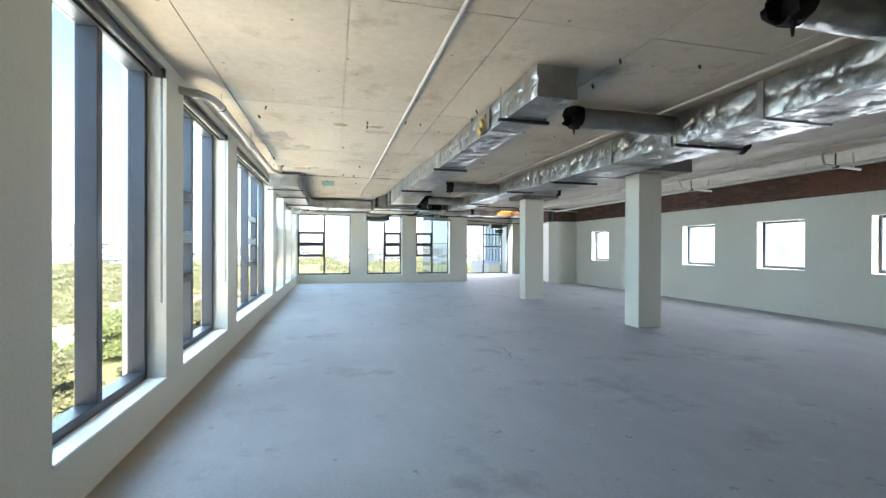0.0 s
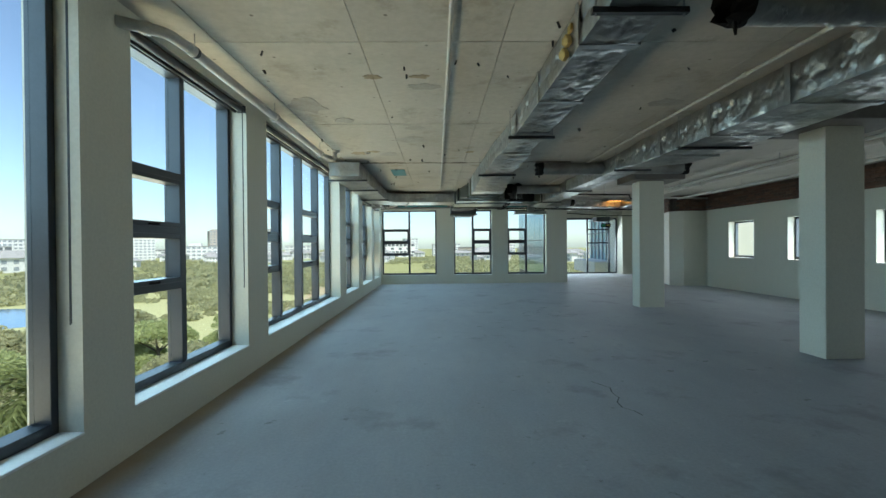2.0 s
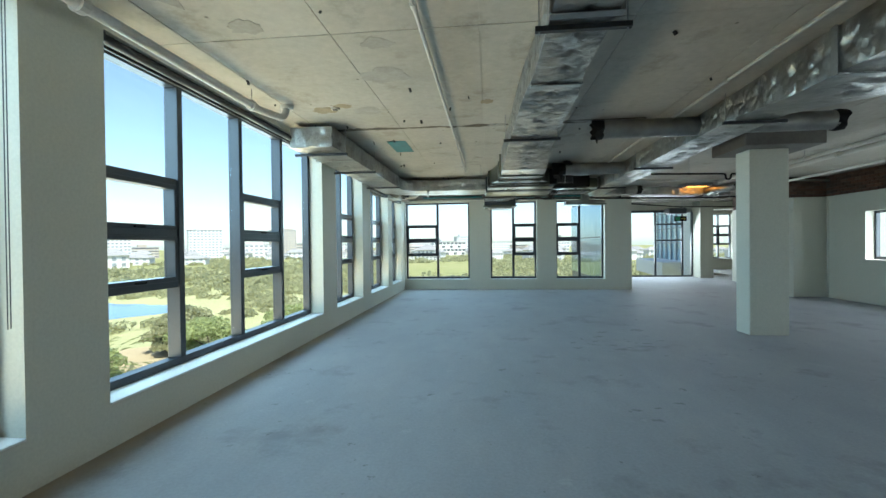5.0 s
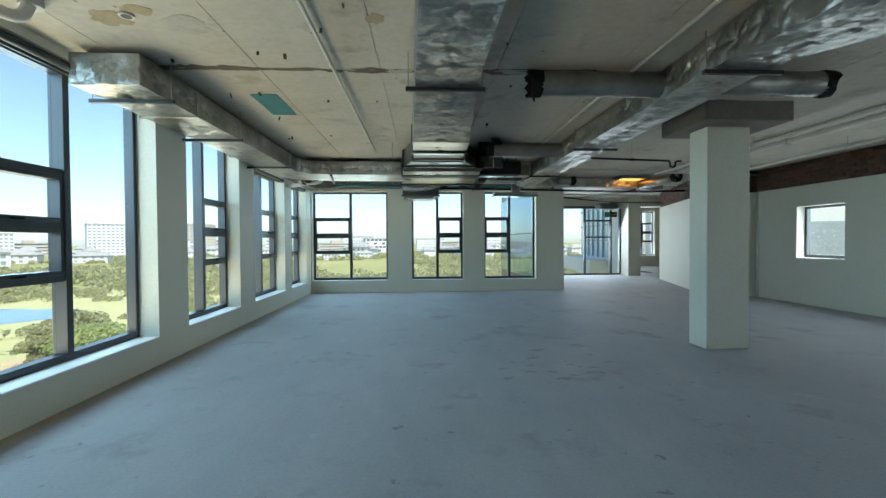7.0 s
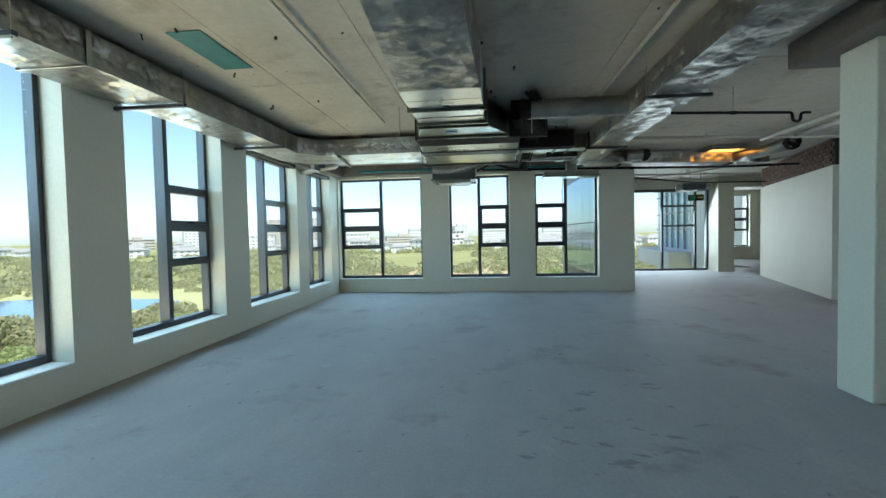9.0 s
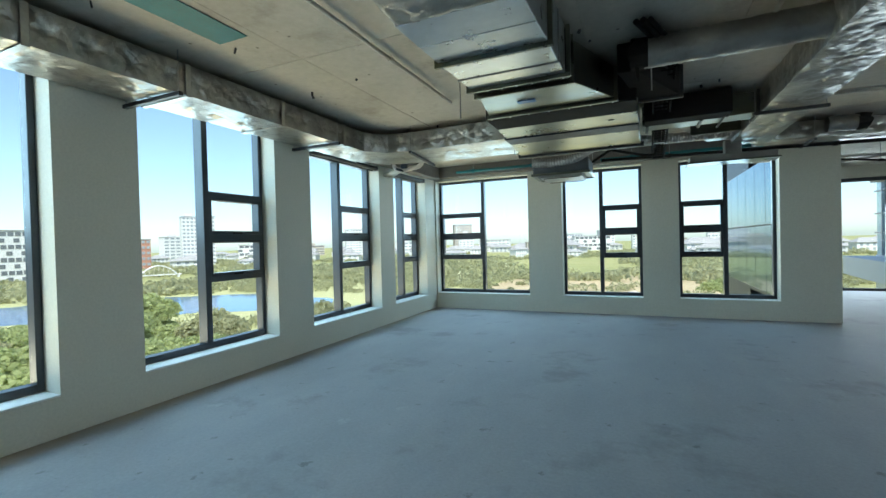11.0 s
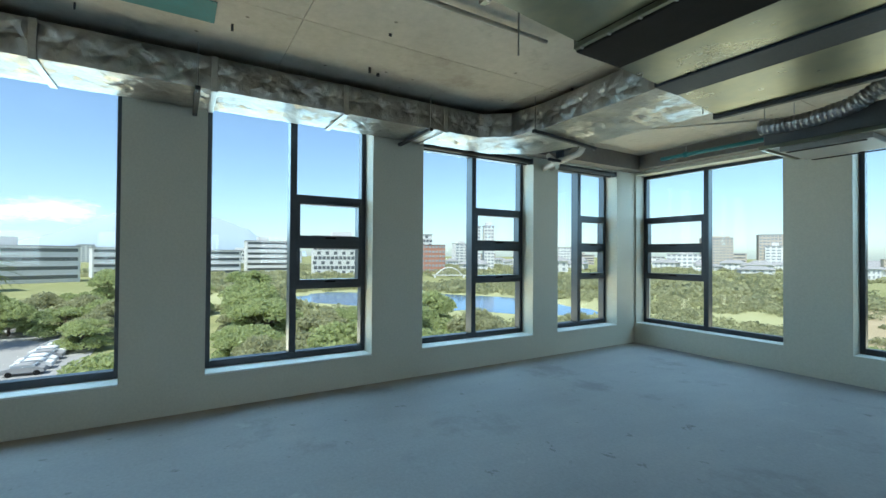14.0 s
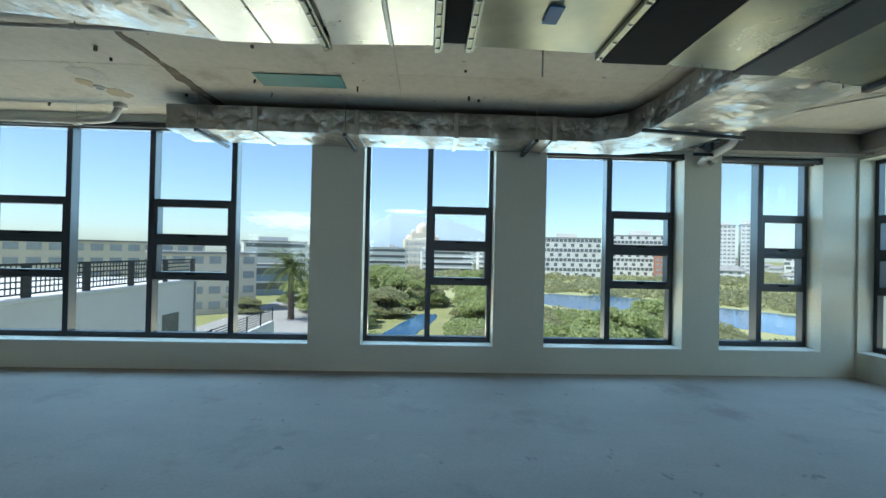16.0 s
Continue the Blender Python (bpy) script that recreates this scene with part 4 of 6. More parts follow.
for y in (17.2, 20.6, 22.4):
    run("ceiling_pipe", "pipe crossing under the slab", [(5.6, y, 3.16), (11.3, y + 0.9, 3.16)], 0.028, PIPE, [((7.0, y + 0.22, 3.16), X), ((9.6, y + 0.63, 3.16), X)])
sg = thing("exit_sign", "hanging black exit sign with a green field and a pale arrow", "sign")
part("sign_plate", boxes((9.18, 9.62, 22.62, 22.66, 2.52, 2.70), bevel=0.004), BLACK, sg)
green = surface("sign_green", (0.03, 0.30, 0.12), (0.02, 0.24, 0.10), 5.0, 50.0, 0.5)
part("green_field", boxes((9.21, 9.38, 22.614, 22.62, 2.545, 2.675)), green, sg)
bm = boxes((9.42, 9.52, 22.614, 22.62, 2.595, 2.625))
v = [bm.verts.new((x, 22.614, z)) for x, z in ((9.52, 2.56), (9.59, 2.61), (9.52, 2.66))]
bm.faces.new(v)
part("arrow", bm, surface("sign_yellow", (0.55, 0.5, 0.08), (0.45, 0.4, 0.06), 5.0, 50.0, 0.5), sg, "pale yellow arrow")
rod = bmesh.new()
tube_between(rod, (9.25, 22.64, 2.7), (9.25, 22.64, CEIL + 0.19), 0.005, 6)
tube_between(rod, (9.55, 22.64, 2.7), (9.55, 22.64, CEIL + 0.19), 0.005, 6)
part("chain", rod, GALV_DULL, sg)
sg.location = (-0.22, 0.0, -0.19)

# blind rollers at the window heads
for i, (a, b, top) in enumerate(LEFT_OPENINGS):
    t = thing("blind_roller", "dark rolled-up blind tube under the window head", "blind", group="blind rollers")
    bm = bmesh.new()
    tube_between(bm, (-0.985, a + 0.03, top - 0.042), (-0.985, b - 0.03, top - 0.042), 0.038, 16)
    part("tube", bm, DARKSTEEL, t)
    for y in (a + 0.001, b - 0.029):
        part("bracket", boxes((-1.03, -0.94, y, y + 0.028, top - 0.085, top - 0.001), bevel=0.003), ALU, t)
    for dx in ((0.0, 0.035) if i < 2 else ()):
        bm = bmesh.new()
        tube_between(bm, (-0.965 + dx * 0.6, b - 0.045 - dx, top - 0.05), (-0.962 + dx * 0.6, b - 0.05 - dx, 1.05), 0.0035, 5)
        part("cord", bm, DARKSTEEL, t, "thin dark pull cord")
    part("bottom_rail", boxes((-1.055, -1.035, a + 0.035, b - 0.035, top - 0.09, top - 0.06), bevel=0.003), DARKSTEEL, t)

# ceiling patches
t = solid("ceiling_membrane", boxes((0.27, 0.59, 12.49, 13.34, CEIL - 0.008, CEIL - 0.0035)), TEAL, "teal waterproofing patch painted on the slab", "patch")


def blotch(name, x, y, r, mat, label, seed, squash=1.0):
    rb = random.Random(seed)
    bm = bmesh.new()
    ring = []
    for j in range(26):
        k = r * (1 + 0.45 * noise.noise(Vector((math.cos(j * 0.2417) * 1.6 + seed, math.sin(j * 0.2417) * 1.6, seed))) + 0.3 * noise.noise(Vector((math.cos(j * 0.2417) * 5 + seed, math.sin(j * 0.2417) * 5, seed))))
        ring.append(bm.verts.new((x + math.cos(j * 0.2417) * k, y + math.sin(j * 0.2417) * k * squash, CEIL - 0.0034 - rb.uniform(0, 0.0006))))
    f = bm.faces.new(ring)
    ex = bmesh.ops.extrude_face_region(bm, geom=[f])
    for v in ex["geom"]:
        if isinstance(v, bmesh.types.BMVert):
            v.co.z = CEIL + 0.002
    return solid(name, bm, mat, label, "patch", group="ceiling repairs")


PATCH = surface("mortar_patch", (0.42, 0.40, 0.36), (0.30, 0.28, 0.245), 5.0, 30.0, 0.9, relief=0.4)
for i, (x, y, r, s) in enumerate(((0.92, 9.71, 0.27, 0.7), (0.42, 10.83, 0.2, 0.7), (1.01, 9.0, 0.15, 0.6), (-0.28, 7.95, 0.2, 1.3), (0.05, 8.6, 0.14, 0.8), (1.18, 7.33, 0.17, 0.5), (4.2, 7.9, 0.2, 0.7), (5.9, 9.2, 0.2, 0.8))):
    blotch("mortar_patch", x, y, r, PATCH, "rough mortar repair patch on the slab", 3 + i, s)
RUST = surface("rust_stain", (0.36, 0.30, 0.20), (0.24, 0.19, 0.12), 7.0, 35.0, 0.9, relief=0.2)
for i, (x, y, r, q) in enumerate(((-0.12, 10.74, 0.16, 0.8), (0.16, 10.6, 0.11, 0.7), (1.95, 10.67, 0.07, 1.2), (0.66, 7.05, 0.1, 0.6), (1.16, 7.04, 0.1, 0.5))):
    blotch("rust_stain", x, y, r, RUST, "brown rust stain on the slab", 60 + i, q)
sl = thing("slab_sleeve", "small white pipe sleeve cast into the slab", "pipe sleeve")
bm = bmesh.new()
tube_between(bm, (0.04, 10.67, CEIL - 0.02), (0.04, 10.67, CEIL), 0.055, 18)
part("sleeve", bm, PIPE, sl)
bm = bmesh.new()
tube_between(bm, (0.04, 10.67, CEIL - 0.023), (0.04, 10.67, CEIL - 0.019), 0.038, 16)
part("plug", bm, DARKSTEEL, sl, "dark plug")
STAIN = surface("mould_stain", (0.15, 0.125, 0.09), (0.06, 0.05, 0.04), 6.0, 30.0, 0.9, relief=0.3)
rb = random.Random(61)
for i in range(26):
    x = rb.choice((rb.uniform(-0.2, 0.7), rb.uniform(0.9, 2.3), rb.uniform(2.9, 4.2)))
    blotch("damp_stain", x, 11.72 + rb.uniform(-0.035, 0.035), rb.uniform(0.05, 0.2), STAIN if i % 3 else PATCH, "dark damp stain along a slab joint", 30 + i, rb.uniform(0.15, 0.5))
for i, (xa, xb) in enumerate(((-0.75, 0.1), (0.06, 0.72), (0.7, 1.35), (1.5, 2.3), (2.9, 4.1))):
    blotch("damp_stain", (xa + xb) / 2, 11.72, (xb - xa) / 2, STAIN, "dark damp stain along a slab joint", 80 + i, 0.13)
rb = random.Random(5)
for i in range(70):
    x, y = rb.uniform(-0.7, 4.4), rb.uniform(2.5, 17.0)
    bm = bmesh.new()
    tube_between(bm, (x, y, CEIL - rb.uniform(0.012, 0.05)), (x + rb.uniform(-0.02, 0.02), y, CEIL + 0.002), rb.uniform(0.006, 0.016), 7)
    solid("cut_anchor", bm, DARKSTEEL, "dark sawn-off steel anchor stub in the slab", "anchor", group="slab anchors")

# downstand beams over the corner windows
solid("beam", boxes((WALL_X + 0.002, WALL_X + 0.22, 17.3, FAR_Y - 0.002, 3.02, CEIL - 0.001)), RAW, "raw concrete downstand beam over the corner windows", "beam", kind="structure")
solid("beam", boxes((WALL_X + 0.222, 6.6, FAR_Y - 0.2, FAR_Y - 0.002, 3.04, CEIL - 0.001)), RAW, "raw concrete downstand beam over the end windows", "beam", kind="structure")

# conduit stub in the corner of the core wall
solid("corner_conduit", pipe_bm([(11.05, 18.05, 0.0), (11.05, 18.05, 2.72)], 0.03), PAINT, "painted vertical pipe in the wall corner", "pipe")

# ---- far glazing and the space beyond ----
g = tagged(new("glazed_screen"), "full-height dark-framed glazed screen", "window", kind="structure")
GY, GX = 25.5, (6.75, 8.05, 9.31, 10.45, 10.86)
part("window_frame", boxes((GX[0], GX[-1], GY, GY + 0.07, 0.0, 0.07), (GX[0], GX[-1], GY, GY + 0.07, 2.85, 2.95), bevel=0.004), ALU, g)
for x in GX:
    part("mullion", boxes((x - 0.035, x + 0.035, GY - 0.02, GY + 0.08, 0.07, 2.85), bevel=0.004), ALU, g)
for a, b in zip(GX, GX[1:]):
    p = part("pane", boxes((a + 0.035, b - 0.035, GY + 0.03, GY + 0.036, 0.07, 2.85)), GLASS, g)
    p.visible_shadow = False
for z in (1.62, 2.33):
    part("transom", boxes((GX[2] + 0.035, GX[3] - 0.035, GY - 0.01, GY + 0.08, z - 0.035, z + 0.035), bevel=0.004), ALU, g)
solid("lintel", boxes((6.6, 16.0, GY, GY + 0.25, 2.95, CEIL)), PAINT, "plastered lintel over the glazed screen", "wall", kind="structure")
solid("pier", boxes((10.88, 11.4, 24.8, 25.75, 0, CEIL)), PAINT, "plastered off-white pier beside the glazed screen", "column", kind="structure")
solid("wall_back", wall_bm(12.9, 16.0, 0, CEIL, 31.0, 31.3, [(14.05, 15.38, 0.6, 3.08)], "x"), PAINT, "plastered back wall with one tall window", "wall", kind="structure")
window("window_20", "x", 14.05, 15.38, 0.6, 3.08, 31.15, -1, "rr", TALL, (1.38, 1.9, 2.42))
solid("wall_far_east", boxes((16.0, 16.3, 22.9, 31.3, 0, CEIL)), PAINT, "plain plastered wall", "wall", kind="structure")
slant_wall("wall_far_west", 11.15, 25.75, 12.85, 31.3, 0.25, -0.3, CEIL + 0.35, WHITE, "white plastered slanting wall beyond the pier")
solid("wall_core_back", boxes((11.62, 16.0, 22.9, 23.15, 0, CEIL)), PAINT, "plain plastered wall", "wall", kind="structure")
f = tagged(new("glass_facade"), "blue reflective glass facade of the adjoining wing", "facade", kind="structure")
FGLASS, nt, bs = material("facade_glass")
bs.inputs["Base Color"].default_value = (0.10, 0.22, 0.30, 1)
bs.inputs["Metallic"].default_value, bs.inputs["Roughness"].default_value = 0.75, 0.06
for i in range(8):
    y0 = 20.58 + i * 1.08
    for z0, z1 in ((0.1, 1.75), (1.79, 3.4)):
        part("pane", boxes((6.36, 6.40, y0, y0 + 1.05, z0, z1)), FGLASS, f)
part("facade_frame", boxes((6.40, 6.56, 20.56, 29.2, -14, 4.2)), ALU, f)
# brick band over the east wall and the core wall
band = tagged(new("brick_band"), "exposed dark brown brickwork above the plaster", "wall", kind="structure")
part("mortar_bed", boxes((RX + 0.03, RX + 0.3, -4.0, 18.15, 2.72, CEIL)), MORTAR, band)
brick_me = mesh_of("brick", boxes((-0.03, 0.0, -0.105, 0.105, 0, 0.068), bevel=0.005), BRICK)
rb = random.Random(9)
for row in range(7):
    for k in range(43):
        y = 18.0 - 0.225 * k - 0.11 * (row % 2)
        ob = new("brick", brick_me)
        ob.parent = band
        ob.matrix_basis = pose(RX + 0.03 + rb.uniform(-0.004, 0.006), y, 2.725 + 0.078 * row, rb.uniform(-0.6, 0.6), 0, rb.uniform(-1, 1))
rest = bmesh.new()
for row in range(7):
    for k in range(43, 96):
        y = 18.0 - 0.225 * k - 0.11 * (row % 2)
        box(rest, RX, RX + 0.03, y - 0.105, y + 0.105, 2.725 + 0.078 * row, 2.793 + 0.078 * row)
tagged(part("bricks", rest, BRICK, band), kind="stuff")
core_band = tagged(new("brick_band"), "exposed reddish brickwork above the slanting partition", "wall", kind="structure")
dx, dy = 11.42 - 9.92, 23.4 - 18.5
ln = math.hypot(dx, dy)
ang = math.degrees(math.atan2(dy, dx)) - 90
bed = part("mortar_bed", boxes((0.03, 0.22, 0.0, ln, 2.72, CEIL)), MORTAR, core_band)
bed.matrix_basis = pose(9.92, 18.5, 0, 0, 0, ang)
for row in range(7):
    for k in range(22):
        ob = new("brick", brick_me)
        ob.parent = core_band
        yy = 0.12 + 0.225 * k + 0.11 * (row % 2)
        ob.matrix_basis = pose(9.92, 18.5, 0, 0, 0, ang) @ pose(0.03 + rb.uniform(-0.004, 0.006), yy, 2.725 + 0.078 * row, rb.uniform(-0.6, 0.6), 0, rb.uniform(-1, 1))
front_band = tagged(new("brick_band"), "exposed brickwork above the return wall", "wall", kind="structure")
part("mortar_bed", boxes((10.0, 11.2, 18.2, 18.4, 2.72, CEIL)), MORTAR, front_band)
for row in range(7):
    for k in range(5):
        ob = new("brick", brick_me)
        ob.parent = front_band
        ob.matrix_basis = pose(10.14 + 0.225 * k + 0.1 * (row % 2), 18.2 + rb.uniform(-0.004, 0.006), 2.725 + 0.078 * row, 0, 0, 90)

# marks on the floor
SCUFF = surface("floor_scuff", (0.26, 0.265, 0.275), (0.17, 0.175, 0.18), 14.0, 40.0, 0.8, relief=0.2)


def floor_mark(x, y, rx, ry, rot, seed):
    bm = bmesh.new()
    ring = []
    for j in range(22):
        t = 2 * math.pi * j / 22
        k = 1 + 0.6 * noise.noise(Vector((math.cos(t) * 1.7 + seed * 3.1, math.sin(t) * 1.7, seed))) + 0.45 * noise.noise(Vector((math.cos(t) * 5 + seed * 3.1, math.sin(t) * 5, seed)))
        a, b = math.cos(t) * rx * k, math.sin(t) * ry * k
        c, q = math.cos(rot), math.sin(rot)
        ring.append(bm.verts.new((x + a * c - b * q, y + a * q + b * c, 0.0012)))
    bm.faces.new(ring)
    ex = bmesh.ops.extrude_face_region(bm, geom=bm.faces[:])
    for v in ex["geom"]:
        if isinstance(v, bmesh.types.BMVert):
            v.co.z = -0.002
    solid("floor_scuff", bm, SCUFF, "dark scuff mark on the grey screed", "mark", group="floor scuffs")


rb = random.Random(44)
for i, (x, y, r) in enumerate(((3.75, 12.66, 0.09), (3.42, 12.45, 0.05), (3.25, 12.21, 0.06), (3.55, 12.06, 0.07), (3.8, 12.04, 0.06), (4.33, 12.18, 0.10), (4.59, 12.39, 0.07), (3.85, 11.8, 0.10), (3.23, 11.84, 0.06), (4.53, 13.18, 0.08), (4.3, 11.99, 0.10), (3.93, 13.06, 0.05), (3.37, 13.07, 0.04), (4.52, 13.3, 0.10), (3.85, 13.0, 0.08), (4.1, 12.3, 0.05), (3.6, 12.3, 0.05), (4.0, 11.9, 0.06),
                                (4.78, 8.07, 0.06), (1.92, 4.22, 0.06), (1.44, 15.69, 0.05), (0.75, 12.92, 0.035), (-0.36, 14.17, 0.02), (0.01, 14.47, 0.025), (1.73, 15.99, 0.05), (3.74, 9.64, 0.05), (3.29, 9.44, 0.06), (3.39, 9.22, 0.07), (3.5, 9.5, 0.04))):
    floor_mark(x, y, r * rb.uniform(0.6, 1.0), r * rb.uniform(0.2, 0.4), rb.uniform(-0.5, 0.6), i)
    if r >= 0.05:
        floor_mark(x + rb.uniform(-1.6, 1.6) * r, y + rb.uniform(-1, 1) * r, r * 0.3, r * 0.14, rb.uniform(-0.8, 0.9), i + 50)
crack = [(3.02, 7.30), (3.08, 7.18), (3.14, 7.08), (3.10, 6.93), (3.11, 6.78), (3.04, 6.66), (3.03, 6.52), (3.10, 6.44), (3.13, 6.33)]
bm = bmesh.new()
for (xa, ya), (xb, yb) in zip(crack, crack[1:]):
    d = Vector((xb - xa, yb - ya, 0)).normalized()
    n = Vector((-d.y, d.x, 0)) * rb.uniform(0.003, 0.008)
    a, b = Vector((xa, ya, 0.0015)) - d * 0.006, Vector((xb, yb, 0.0015)) + d * 0.006
    bm.faces.new([bm.verts.new(v) for v in (a - n, b - n * 0.8, b + n * 0.8, a + n)])
solid("floor_crack", bm, surface("crack_shadow", (0.10, 0.10, 0.10), (0.06, 0.06, 0.06), 9.0, 40.0, 0.9), "jagged dark crack in the grey screed", "crack")

# ---- outside ----
GROUND = -14.0


def scrub_material():
    m, nt, b = material("scrub_ground")
    c = ramp(nt, noise_at(nt, 0.012, 6.0, 0.6), [(0.30, (0.24, 0.24, 0.11)), (0.45, (0.31, 0.30, 0.14)), (0.58, (0.38, 0.35, 0.18)), (0.72, (0.44, 0.37, 0.25))])
    c = mix(nt, 0.55, c, ramp(nt, noise_at(nt, 0.12, 7.0, 0.7), [(0.3, (0.13, 0.15, 0.06)), (0.55, (0.28, 0.28, 0.12)), (0.75, (0.42, 0.38, 0.21))]))
    c = mix(nt, 0.3, c, ramp(nt, noise_at(nt, 1.3, 5.0, 0.7), [(0.3, (0.05, 0.08, 0.025)), (0.7, (0.33, 0.33, 0.14))]))
    nt.links.new(c, b.inputs["Base Color"])
    b.inputs["Roughness"].default_value = 0.95
    b.inputs["Specular IOR Level"].default_value = 0.1
    return m


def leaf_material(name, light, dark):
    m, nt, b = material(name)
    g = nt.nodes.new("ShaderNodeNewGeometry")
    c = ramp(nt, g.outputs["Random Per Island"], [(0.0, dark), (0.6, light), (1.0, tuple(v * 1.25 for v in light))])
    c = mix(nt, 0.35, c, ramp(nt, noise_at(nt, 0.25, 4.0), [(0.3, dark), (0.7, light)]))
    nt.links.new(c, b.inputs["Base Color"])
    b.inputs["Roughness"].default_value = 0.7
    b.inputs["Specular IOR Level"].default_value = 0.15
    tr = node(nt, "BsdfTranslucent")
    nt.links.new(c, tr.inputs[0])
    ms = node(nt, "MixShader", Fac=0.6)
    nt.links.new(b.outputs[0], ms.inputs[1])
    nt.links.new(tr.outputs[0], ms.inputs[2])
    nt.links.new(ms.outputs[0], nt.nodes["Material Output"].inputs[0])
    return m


# tree and scrub leaf tones raised and flattened: haze put into the colour
LEAF = leaf_material("hazed_tree_leaves", (0.47, 0.51, 0.24), (0.34, 0.38, 0.17))
OLIVE = leaf_material("hazed_scrub_leaves", (0.46, 0.45, 0.26), (0.32, 0.325, 0.18))
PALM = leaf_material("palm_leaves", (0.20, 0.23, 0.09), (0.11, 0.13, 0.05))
BARK = surface("bark", (0.16, 0.12, 0.085), (0.08, 0.06, 0.045), 3.0, 20.0, 0.9, relief=0.5)
RENDERWALL = surface("pale_render", (0.72, 0.71, 0.68), (0.64, 0.63, 0.60), 0.2, 4.0, 0.8, relief=0.0)
TANWALL = surface("tan_render", (0.52, 0.45, 0.37), (0.44, 0.38, 0.31), 0.2, 4.0, 0.8, relief=0.0)
# dark panes of far blocks lightened, with distance haze put into their colour
DARKGLASS = surface("dark_far_glass", (0.20, 0.21, 0.22), (0.13, 0.14, 0.15), 0.5, 5.0, 0.25, 0.2, 0.0)
ROOF = surface("grey_roof", (0.34, 0.33, 0.32), (0.24, 0.235, 0.23), 0.4, 5.0, 0.8, relief=0.0)
# far pane colour is lightened the same way, haze included
FARGLASS = surface("far_glass", (0.40, 0.43, 0.45), (0.30, 0.33, 0.35), 0.5, 5.0, 0.25, 0.2, 0.0)
ASPHALT = surface("pale_paving", (0.36, 0.34, 0.32), (0.28, 0.27, 0.25), 0.3, 3.0, 0.9, relief=0.0, stain=(0.2, 0.19, 0.18))
REDWALL = surface("orange_render", (0.62, 0.14, 0.06), (0.5, 0.11, 0.05), 0.5, 5.0, 0.8, relief=0.0)
CREAM = surface("cream_render", (0.74, 0.66, 0.54), (0.66, 0.58, 0.47), 0.2, 4.0, 0.8, relief=0.0)
REDBRICK = surface("far_brick", (0.46, 0.22, 0.15), (0.38, 0.18, 0.12), 0.2, 4.0, 0.85, relief=0.0)
BLUEWALL = surface("blue_grey_render", (0.26, 0.33, 0.40), (0.20, 0.26, 0.32), 0.2, 4.0, 0.8, relief=0.0)
SANDY = surface("dry_grass", (0.46, 0.36, 0.22), (0.32, 0.26, 0.14), 0.08, 1.5, 0.95, relief=0.0, stain=(0.22, 0.2, 0.09), stain_scale=0.15)
MEADOW = surface("green_meadow", (0.42, 0.40, 0.20), (0.32, 0.33, 0.15), 0.05, 1.2, 0.95, relief=0.0)
water, nt, bs = material("pond_water")
bs.inputs["Base Color"].default_value = (0.05, 0.14, 0.28, 1)
bs.inputs["Roughness"].default_value = 0.12
bump(nt, bs, noise_at(nt, 0.8, 4.0), 0.15, 0.05)

bm = bmesh.new()
box(bm, -2600, 2600, -900, 2600, GROUND - 1.0, GROUND)
solid("ground", bm, scrub_material(), "green and dry scrub land reaching to the horizon", "ground", kind="structure")


def sheet(name, cx, cy, rx, ry, rot, lift, mat, label, cat, seed, wob=0.28, n=72):
    bm = bmesh.new()
    ring, low = [], []
    for j in range(n):
        t = 2 * math.pi * j / n
        k = 1 + wob * noise.noise(Vector((math.cos(t) * 1.3 + seed, math.sin(t) * 1.3, seed * 0.7))) + 0.4 * wob * noise.noise(Vector((math.cos(t) * 4 + seed, math.sin(t) * 4, 1)))
        x, y = math.cos(t) * rx * k, math.sin(t) * ry * k
        c, s = math.cos(radians(rot)), math.sin(radians(rot))
        ring.append(bm.verts.new((cx + x * c - y * s, cy + x * s + y * c, GROUND + lift)))
        low.append(bm.verts.new((cx + x * c - y * s, cy + x * s + y * c, GROUND - 0.2)))
    bm.faces.new(ring)
    for j in range(n):
        bm.faces.new((low[j], low[(j + 1) % n], ring[(j + 1) % n], ring[j]))
    return solid(name, bm, mat, label, cat, kind="structure")


sheet("meadow", -120, 86, 95, 62, 28, 0.03, MEADOW, "bright green marsh meadow round the pond", "ground", 2.0)
sheet("water", -124, 82, 50, 25, 32, 0.08, water, "blue pond water", "pond", 5.0)
sheet("water", -84, 11, 23, 3.2, 168, 0.09, water, "narrow blue channel of water", "pond", 8.0)
sheet("meadow", -92, 66, 13, 3, 70, 0.13, MEADOW, "reed bank in the pond", "ground", 12.0)
sheet("ground_dry", 4, 150, 50, 60, 0, 0.05, SANDY, "patch of dry sandy grass", "ground", 17.0)
sheet("ground_dry", -50, 60, 14, 7, 40, 0.06, SANDY, "patch of dry sandy grass by the trees", "ground", 19.0)
solid("road", boxes((-150, -40, -30, 2, GROUND - 0.1, GROUND + 0.07)), ASPHALT, "pale paved yard and road", "road", kind="structure")


def dry(x, y):
    """True where neither the pond nor the channel lies."""
    u, v = (x + 118) * 0.848 + (y - 85) * 0.53, -(x + 118) * 0.53 + (y - 85) * 0.848
    if (u / 62) ** 2 + (v / 33) ** 2 < 1:
        return False
    u, v = (x + 80) * 0.978 - (y - 11) * 0.208, (x + 80) * 0.208 + (y - 11) * 0.978
    return (u / 36) ** 2 + (v / 10) ** 2 > 1


